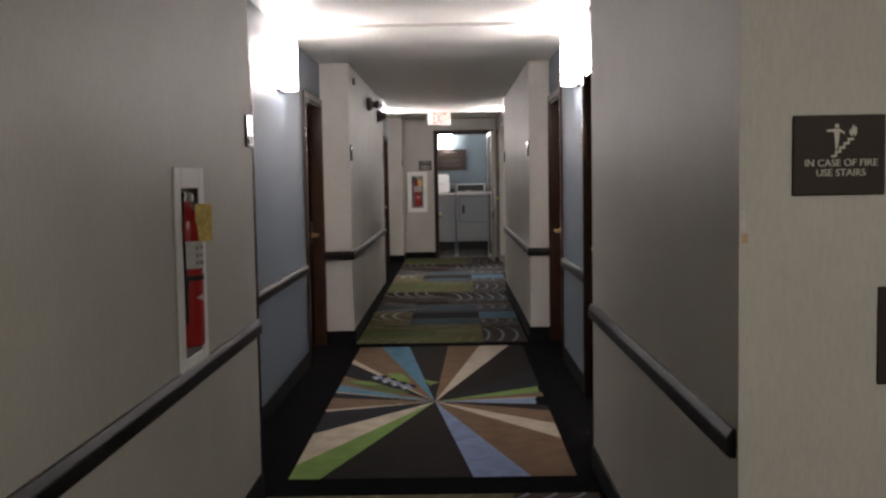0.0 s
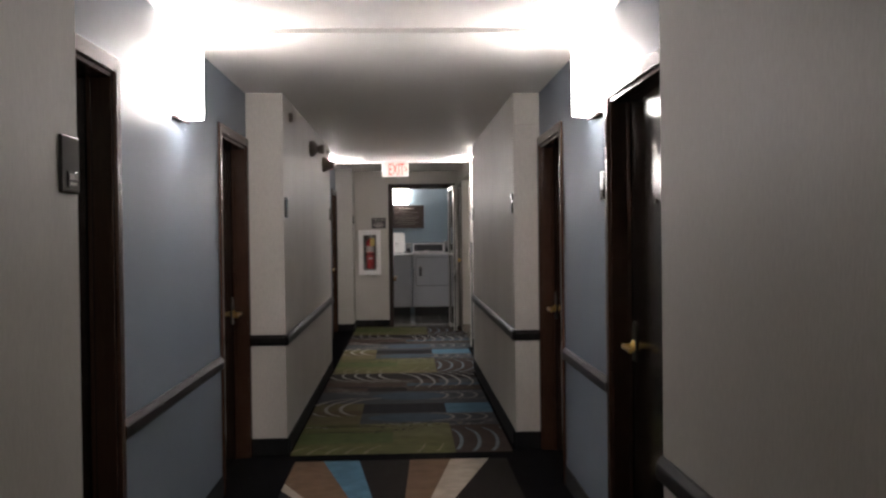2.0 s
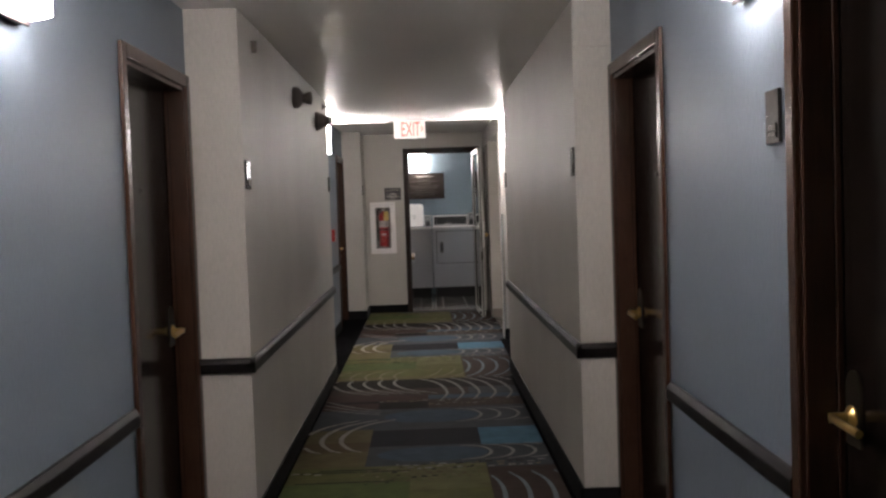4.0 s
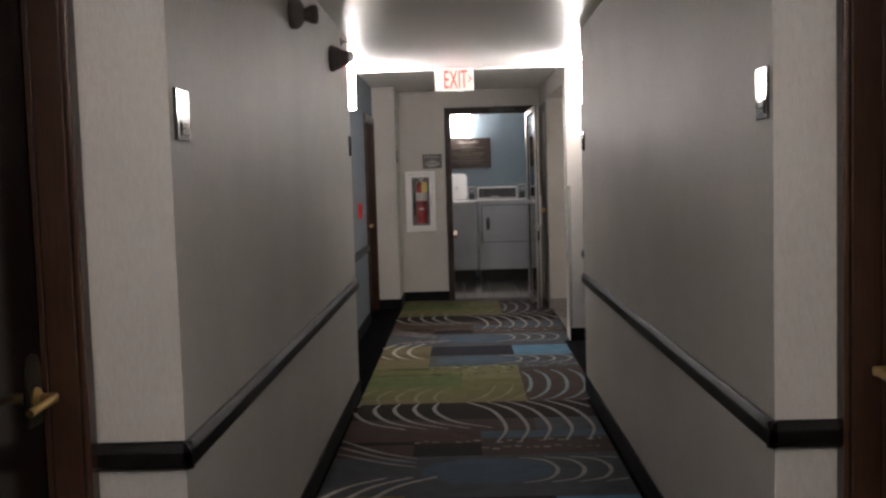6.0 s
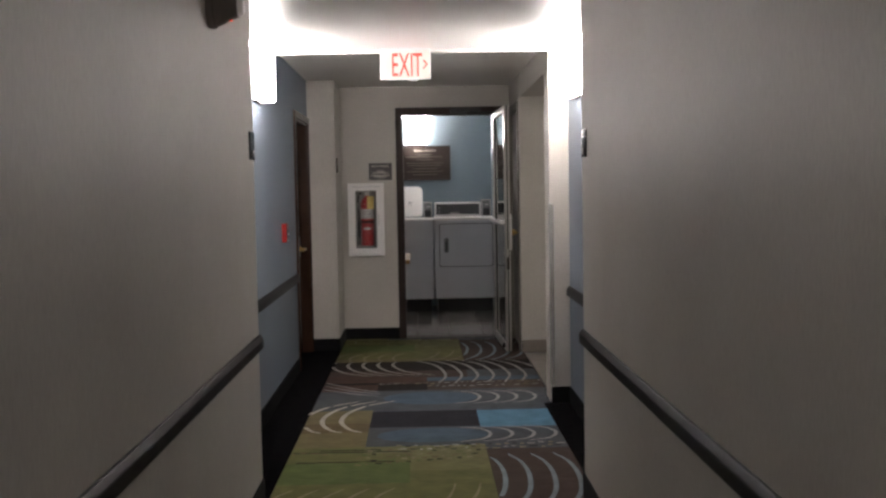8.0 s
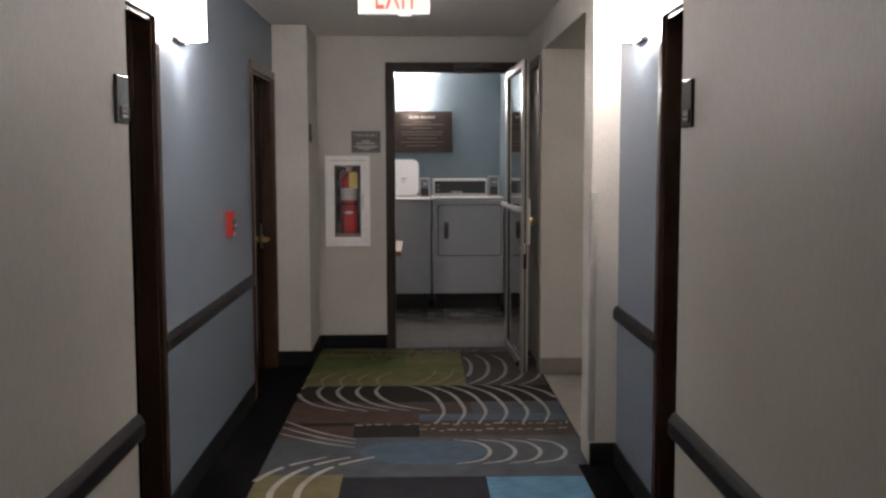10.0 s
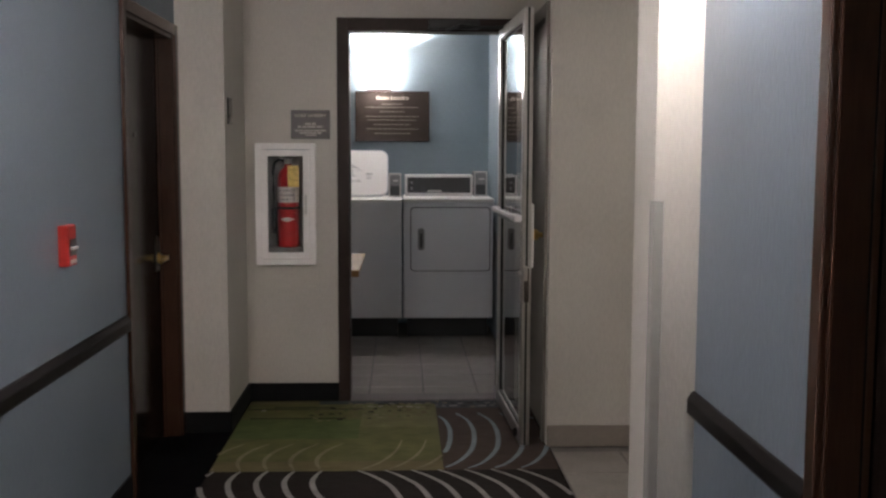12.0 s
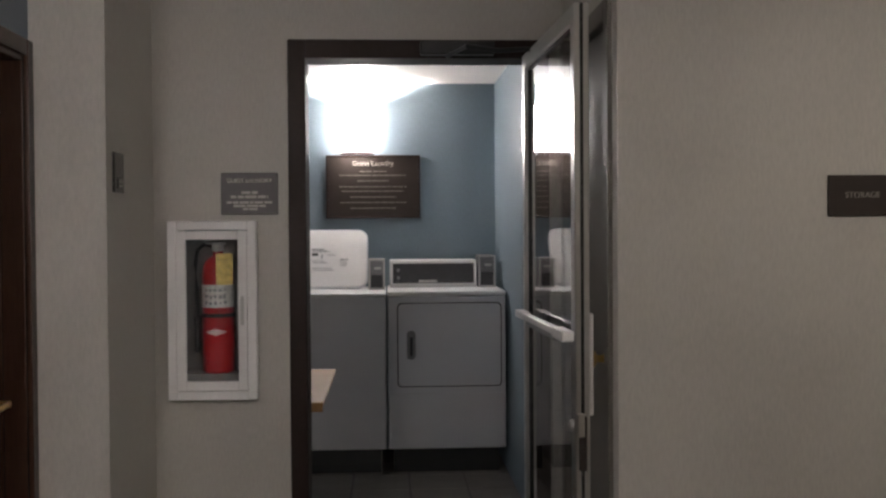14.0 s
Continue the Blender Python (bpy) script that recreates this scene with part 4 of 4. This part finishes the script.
extinguisher_cabinet(FACE_L(XL, (CAB_A[0] + CAB_A[1]) / 2, CAB_A[2]), cw, ch, 0.008, False, "white metal fire extinguisher cabinet without glass, let into the corridor wall")
ext = extinguisher(FACE_L(XL - 0.014, 2.905, CAB_A[2] + 0.0925), (-0.02, -0.075, -70))
ext.scale = (0.82, 0.82, 0.93)

t = thing("fire_alarm_pull", "red fire alarm pull station on the blue wall", "fire alarm", FACE_L(AL, 14.20, 1.095))
part("body", box(-0.042, 0.042, -0.034, 0, -0.066, 0.066, 0.006, None, 2), M_ALARM, t)
part("pull_bar", box(-0.029, 0.029, -0.044, -0.034, -0.012, -0.004, 0.002), M_WHITEMETAL, t, "white pull bar")
part("recess", box(-0.030, 0.030, -0.0365, -0.0345, -0.032, 0.022, 0.001), M_BLACK, t)
part("instruction_label", box(-0.029, 0.029, -0.0365, -0.0345, -0.058, -0.045, 0.001), M_LABEL, t, "white label")


def round_device(m, label):
    """A domed wall plate that carries a short horn barrel."""
    t = thing("wall_horn", label, "alarm device", m, "wall alarm devices")
    part("plate", moved(lathe([(0.060, 0), (0.064, 0.006), (0.064, 0.026), (0.056, 0.042), (0.036, 0.056), (0.030, 0.060)], 30), pose(0, 0, 0, 90)), M_DEVICE, t, "", True)
    part("barrel", moved(lathe([(0.027, 0.054), (0.029, 0.070), (0.037, 0.086), (0.039, 0.108), (0.034, 0.112), (0.029, 0.104)], 24), pose(0, 0, -0.006, 90)), M_DEVICE, t, "flared horn barrel", True)
    return t


def cone_device(m, label):
    """A wall plate with a cone that narrows to a white lens, a red indicator under it."""
    t = thing("wall_detector", label, "alarm device", m, "wall alarm devices")
    part("plate", moved(lathe([(0.066, 0), (0.069, 0.005), (0.069, 0.022), (0.064, 0.028)], 30), pose(0, 0, 0, 90)), M_DEVICE, t, "", True)
    part("cone", moved(lathe([(0.061, 0.026), (0.060, 0.036), (0.050, 0.060), (0.046, 0.062), (0.036, 0.088), (0.033, 0.102)], 30), pose(0, 0, 0, 90)), M_DEVICE, t, "stepped taupe cone", True)
    part("lens", moved(lathe([(0.031, 0.100), (0.030, 0.112), (0.022, 0.122), (0.008, 0.126)], 24), pose(0, 0, 0.004, 90)), M_WHITE, t, "white lens", True)
    part("indicator", moved(lathe([(0.006, 0), (0.006, 0.005), (0.003, 0.007)], 12), pose(0.006, -0.072, -0.040, 60)), M_LED, t, "red indicator light")
    return t


round_device(FACE_L(XL, 9.60, 2.06), "taupe round wall device under the ceiling")
cone_device(FACE_L(XL, 10.84, 2.022), "taupe cone-shaped detector with a red indicator under the ceiling")
t = thing("wall_sprinkler", "small dull metal sprinkler head under the ceiling", "sprinkler", FACE_L(XL, 11.35, 2.178))
part("escutcheon", moved(lathe([(0.026, 0), (0.026, 0.003), (0.016, 0.010), (0.012, 0.012)], 22), pose(0, 0, 0, 90)), M_DEVICE, t, "", True)
bm = tube([(0, -0.010, 0), (0, -0.030, 0)], 0.009, 12)
join(bm, tube([(-0.007, -0.028, 0), (-0.014, -0.040, 0), (-0.006, -0.053, 0)], 0.003, 8))
join(bm, tube([(0.007, -0.028, 0), (0.014, -0.040, 0), (0.006, -0.053, 0)], 0.003, 8))
part("frame_arms", bm, M_GREYBOX, t, "", True)
part("deflector", box(-0.015, 0.015, -0.062, -0.050, 0.004, 0.008, 0.001), M_GREYBOX, t)
t = thing("small_wall_sensor", "small dark hook plate under the ceiling", "sensor", FACE_L(XL, 8.16, 2.14))
part("case", extrude_outline([(-0.026, 0.022), (0.022, 0.030), (0.030, 0.0), (0.006, -0.030)], 0.022), M_DEVICE, t)
t = thing("access_cover", "flat painted cover box at the top of the wall end", "cover", FACE_S(0.650, Y_N2R, 2.145))
part("cover", box(-0.080, 0.080, -0.012, 0, -0.10, 0.10, 0.003), M_BEIGE, t)

t = thing("corner_guard", "clear plastic corner guard on the wall edge", "corner guard")
part("side_wing", box(0.670, 0.6726, Y_PIER - 0.003, Y_PIER + 0.042, 0.11, 1.27, 0.001), M_CLEAR, t)
part("front_wing", box(0.6727, 0.698, Y_PIER - 0.003, Y_PIER - 0.0004, 0.11, 1.27, 0.001), M_CLEAR, t)

# ---------------------------------------------------------------- service door beside the laundry
t = tagged(thing("door_8", "grey painted service door, shut, in a grey steel frame", "door", FACE_R(0.687, 16.40, 0)), kind="structure")
w, hh = 0.70, 2.06
for a, b in ((-0.045, 0.02), (w - 0.02, w + 0.045)):
    part("door_jamb", box(a, b, -0.014, 0.10, 0, hh + 0.045, 0.003), M_STEELFRAME, t)
part("door_head", box(0.02, w - 0.02, -0.014, 0.10, hh - 0.02, hh + 0.045, 0.003), M_STEELFRAME, t)
leaf = part("door_leaf", box(0.022, w - 0.022, 0.012, 0.055, 0.008, hh - 0.022, 0.002), M_STEELFRAME, t)
part("knob", moved(lathe([(0.030, 0), (0.030, 0.006), (0.012, 0.012), (0.012, 0.032), (0.026, 0.042), (0.028, 0.056), (0.018, 0.066), (0.004, 0.068)], 22), pose(w - 0.085, 0.012, 1.0, 90)), M_BRASS, leaf, "brass knob", True)

# ---------------------------------------------------------------- laundry doorway and its glass door
t = tagged(thing("door_9", "aluminium framed glass laundry door, standing open in a dark bronze frame", "door"), kind="structure")
FW = 0.066
part("door_jamb", box(LX0, LX0 + FW, Y_END - 0.012, Y_END + 0.15, 0, LTOP, 0.003), M_BRONZE, t, "dark bronze jamb")
part("door_jamb", box(LX1 - FW, LX1, Y_END - 0.012, Y_END + 0.15, 0, LTOP, 0.003), M_BRONZE, t, "dark bronze jamb")
part("door_head", box(LX0 + FW, LX1 - FW, Y_END - 0.012, Y_END + 0.15, LTOP - 0.07, LTOP, 0.003), M_BRONZE, t, "dark bronze head")
leaf = new("glass_leaf")
leaf.parent = t
leaf.matrix_basis = pose(0.547, 16.462, 0, 0, 0, -88.0)
DW, DT = 0.893, 0.022


def on_leaf(name, bm, material, label="", smooth=False):
    return part(name, bm, material, leaf, label, smooth)


on_leaf("hinge_stile", box(0, 0.052, -DT, DT, 0.012, 2.062, 0.003), M_CHROME, "aluminium stile")
on_leaf("lock_stile", box(DW - 0.052, DW, -DT, DT, 0.012, 2.062, 0.003), M_CHROME, "aluminium stile")
on_leaf("top_rail", box(0.052, DW - 0.052, -DT, DT, 2.01, 2.062, 0.003), M_CHROME, "aluminium rail")
on_leaf("bottom_rail", box(0.052, DW - 0.052, -DT, DT, 0.012, 0.075, 0.003), M_CHROME, "aluminium rail")
on_leaf("gasket", ring_frame(0.050, DW - 0.050, 0.073, 2.012, 0.012, -0.010, 0.010, 0.001), M_RUBBER, "black glazing gasket")
pane = on_leaf("pane", box(0.056, DW - 0.056, -0.003, 0.003, 0.08, 2.006), M_GLASS, "clear glass")
pane.visible_shadow = False
bm = box(0.03, DW - 0.02, -0.056, -0.036, 1.082, 1.102, 0.004, None, 2)
box(0.02, 0.16, -0.058, -DT, 1.078, 1.106, 0.004, bm)
box(DW - 0.16, DW - 0.01, -0.060, -DT, 1.076, 1.108, 0.005, bm, 2)
on_leaf("push_bar", bm, M_WHITEMETAL, "white push bar")
on_leaf("bar_cover", box(0.22, DW - 0.17, -0.050, -0.030, 1.062, 1.104, 0.004), M_GREYBOX, "grey bar housing")
bm = box(DW - 0.045, DW - 0.005, DT, DT + 0.012, 0.86, 1.16, 0.004)
on_leaf("pull_plate", bm, M_WHITEMETAL, "pale pull plate")
on_leaf("lock_face", box(DW - 0.002, DW + 0.003, -0.012, 0.012, 0.70, 0.86, 0.001), M_SIGN, "dark lock face plate")
on_leaf("latch", box(DW - 0.002, DW + 0.010, -0.018, 0.004, 0.80, 0.87, 0.003), M_CHROME, "latch bolt")
on_leaf("edge_channel", box(DW - 0.0005, DW + 0.0015, -0.005, 0.005, 0.012, 2.062), M_RUBBER, "dark weather strip")
on_leaf("lock_cylinder", moved(lathe([(0.016, 0), (0.016, 0.012), (0.010, 0.014)], 18), pose(DW - 0.028, -DT, 0.83, 90)), M_CHROME)
on_leaf("foot_bumper", moved(lathe([(0.02, 0), (0.022, 0.012), (0.014, 0.02)], 16), pose(DW - 0.10, -DT, 0.05, 90)), M_RUBBER)
closer = part("door_closer", box(0.14, 0.42, Y_END - 0.055, Y_END - 0.013, LTOP - 0.062, LTOP - 0.012, 0.004), M_BLACK, t, "black closer body")
bm = tube([(0.24, Y_END - 0.06, LTOP - 0.07), (0.30, Y_END - 0.25, LTOP - 0.068), (0.42, Y_END - 0.16, LTOP - 0.068), (0.55, Y_END - 0.22, LTOP - 0.072)], 0.009, 8)
part("closer_arm", bm, M_BLACK, t, "black closer arm")
part("threshold", box(LX0 + FW, LX1 - FW, Y_END - 0.01, Y_END + 0.14, -0.006, 0.006, 0.002), M_GROUT, t, "worn stone threshold")

# ---------------------------------------------------------------- laundry room
def dryer(m):
    """A front-loading coin dryer on a dark plinth."""
    t = thing("clothes_dryer", "grey-white coin clothes dryer on a dark plinth", "dryer", m)
    w = 0.675
    part("plinth", box(0.03, w - 0.03, 0.10, 0.68, 0, 0.155), M_BLACK, t, "dark recessed plinth")
    part("body", box(0, w, 0, 0.70, 0.155, 1.03, 0.008, None, 2), M_APPL, t)
    part("top_panel", box(-0.003, w + 0.003, -0.012, 0.70, 1.031, 1.058, 0.009, None, 3), M_WHITE, t, "white top panel")
    part("lower_panel", box(0.008, w - 0.008, -0.006, 0.0, 0.165, 0.475, 0.003), M_APPL, t)
    part("door_gap", moved(extrude_outline(rounded(0.600, 0.484, 0.028), 0.003), pose(0.352, 0, 0.752)), M_DARKPANEL, t, "dark seam round the door")
    door = part("door", moved(extrude_outline(rounded(0.586, 0.470, 0.024), 0.010), pose(0.352, 0, 0.752)), M_APPL, t)
    part("handle_recess", moved(extrude_outline(rounded(0.050, 0.165, 0.022), 0.002), pose(0.132, -0.010, 0.752)), M_GREYBOX, door, "grey recessed pull")
    part("handle", box(0.124, 0.142, -0.030, -0.012, 0.69, 0.80, 0.006, None, 2), M_DARKPANEL, door, "dark pull grip")
    con = part("console", box(0.012, 0.545, 0.40, 0.66, 1.058, 1.225, 0.010, None, 2), M_WHITE, t, "white control console")
    part("panel", box(0.032, 0.527, 0.392, 0.402, 1.085, 1.205, 0.002), M_DARKPANEL, con, "dark control panel")
    for z in (1.165, 1.118):
        part("lamp", moved(lathe([(0.010, 0), (0.010, 0.008), (0.006, 0.010)], 14), pose(0.065, 0.392, z, 90)), M_GREYBOX, con)
    part("name_plate", box(0.19, 0.30, 0.388, 0.393, 1.088, 1.104, 0.001), M_LABEL, con, "pale name plate")
    coin(t, 0.555, 0.36, 1.058, 0.10, 0.195)
    return t


def coin(parent, x, y, z, w, h):
    bx = part("coin_box", box(x, x + w, y, y + 0.24, z, z + h, 0.006, None, 2), M_GREYBOX, parent, "grey coin box")
    part("upper_door", box(x + 0.012, x + w - 0.012, y - 0.008, y + 0.001, z + h * 0.52, z + h * 0.92, 0.003), M_GREYBOX, bx)
    part("lower_door", box(x + 0.012, x + w - 0.012, y - 0.008, y + 0.001, z + h * 0.08, z + h * 0.48, 0.003), M_DARKPANEL, bx)
    part("trim", ring_frame(x - 0.002, x + w + 0.002, z, z + h, 0.010, y - 0.004, y + 0.004, 0.001), M_CHROME, bx, "bright edge trim")
    part("coin_slot", box(x + w * 0.35, x + w * 0.75, y - 0.013, y - 0.008, z + h * 0.66, z + h * 0.74, 0.002), M_CHROME, bx, "bright coin slot")


def washer(m):
    """A top-loading coin washer with its lid up."""
    t = thing("washing_machine", "grey-white coin washing machine with its white lid up", "washing machine", m)
    w = 0.675
    part("plinth", box(0.03, w - 0.03, 0.10, 0.66, 0, 0.155), M_BLACK, t, "dark recessed plinth")
    part("body", box(0, w, 0, 0.70, 0.155, 1.03, 0.008, None, 2), M_APPL, t)
    part("top_panel", box(-0.003, w + 0.003, -0.010, 0.70, 1.031, 1.050, 0.008, None, 3), M_WHITE, t, "white top panel")
    lid = part("lid", moved(extrude_outline(rounded(0.485, 0.385, 0.055), 0.020), pose(0.315, 0.52, 1.050 + 0.180, -28, 0, 0)), M_WHITE, t, "raised white lid")
    part("lid_rim", moved(extrude_outline(rounded(0.505, 0.405, 0.065), 0.012), pose(0.315, 0.522, 1.050 + 0.180, -28, 0, 0)), M_APPL, lid, "grey rolled rim")
    rows = [(-0.095, -0.02, 0.062, 0.005), (-0.095, 0.0, 0.052, 0.003), (-0.095, 0.02, 0.044, 0.003), (0.0, 0.05, 0.02, 0.003), (0.08, 0.13, -0.012, 0.010), (0.08, 0.12, -0.030, 0.003), (0.085, 0.125, -0.042, 0.003),
            (0.08, 0.12, -0.054, 0.003), (-0.09, -0.01, -0.020, 0.003), (-0.09, 0.0, -0.032, 0.003), (-0.09, 0.03, -0.070, 0.004), (-0.08, 0.04, -0.084, 0.003), (-0.035, -0.028, 0.010, 0.030)]
    b = bars(rows, M_FAINT, lid, -0.0203, "printed_notice", "faint grey print")
    b.matrix_basis = pose(0.315, 0.52, 1.230, -28, 0, 0)
    d = part("printed_mark", moved(box(-0.092, -0.056, -0.0222, -0.0202, 0.016, 0.034), pose(0.315, 0.52, 1.230, -28, 0, 0)), M_DARKPANEL, lid, "dark printed block")
    coin(t, 0.575, 0.36, 1.050, 0.095, 0.185)
    return t


washer(FACE_S(-0.682, 18.388, 0))
dryer(FACE_S(0.006, 18.388, 0))

t = thing("folding_shelf", "pale maple laundry folding table along the wall", "table", pose(-0.255, 16.75, 0))
part("tabletop", box(-1.34, 0, 0, 0.98, 0.692, 0.712, 0.002), M_WOOD, t, "pale maple top")
part("edge_band", box(-1.34, -0.001, -0.003, 0.0, 0.672, 0.710, 0.001), M_PLY, t, "plywood edge")
for x, y in ((-1.28, 0.06), (-0.62, 0.06), (-1.28, 0.92), (-0.62, 0.92)):
    part("leg", box(x - 0.02, x + 0.02, y - 0.02, y + 0.02, 0, 0.692, 0.003), M_PLY, t)

# ---------------------------------------------------------------- floor tiles
def tile_mesh(w):
    bm = bmesh.new()
    h = w / 2
    low = [bm.verts.new((x, y, -0.006)) for x, y in ((-h, -h), (h, -h), (h, h), (-h, h))]
    g = h - 0.003
    up = [bm.verts.new((x, y, 0)) for x, y in ((-g, -g), (g, -g), (g, g), (-g, g))]
    bm.faces.new(up)
    for k in range(4):
        bm.faces.new((low[k], low[(k + 1) % 4], up[(k + 1) % 4], up[k]))
    me = bpy.data.meshes.new("tile")
    bm.to_mesh(me)
    bm.free()
    me.materials.append(M_TILE)
    return me


PITCH = 0.316
TILE = tile_mesh(PITCH - 0.006)


def tiled(name, x0, x1, y0, y1, ox, oy, label):
    base = setting(name, box(x0, x1, y0, y1, -0.03, -0.005), M_GROUT, label)
    for i in range(-8, 12):
        for j in range(0, 12):
            x, y = ox + (i + 0.5) * PITCH, oy + (j + 0.5) * PITCH
            if x0 < x - PITCH / 2 + 0.16 and x + PITCH / 2 - 0.16 < x1 and y - 0.16 < y1 - 0.16:
                ob = new("tile", TILE)
                ob.parent = base
                ob.location = (x, y, 0)
    return base


tiled("floor_tiles_1", LLEFT, LRIGHT, Y_END + 0.012, LBACK, -0.195, Y_END + 0.012, "pale square ceramic floor tiles with grey joints")
tiled("floor_tiles_2", 0.702, 2.4, Y_PIER + 0.005, 15.585, 0.702, Y_PIER + 0.005, "pale square ceramic floor tiles in the side room")
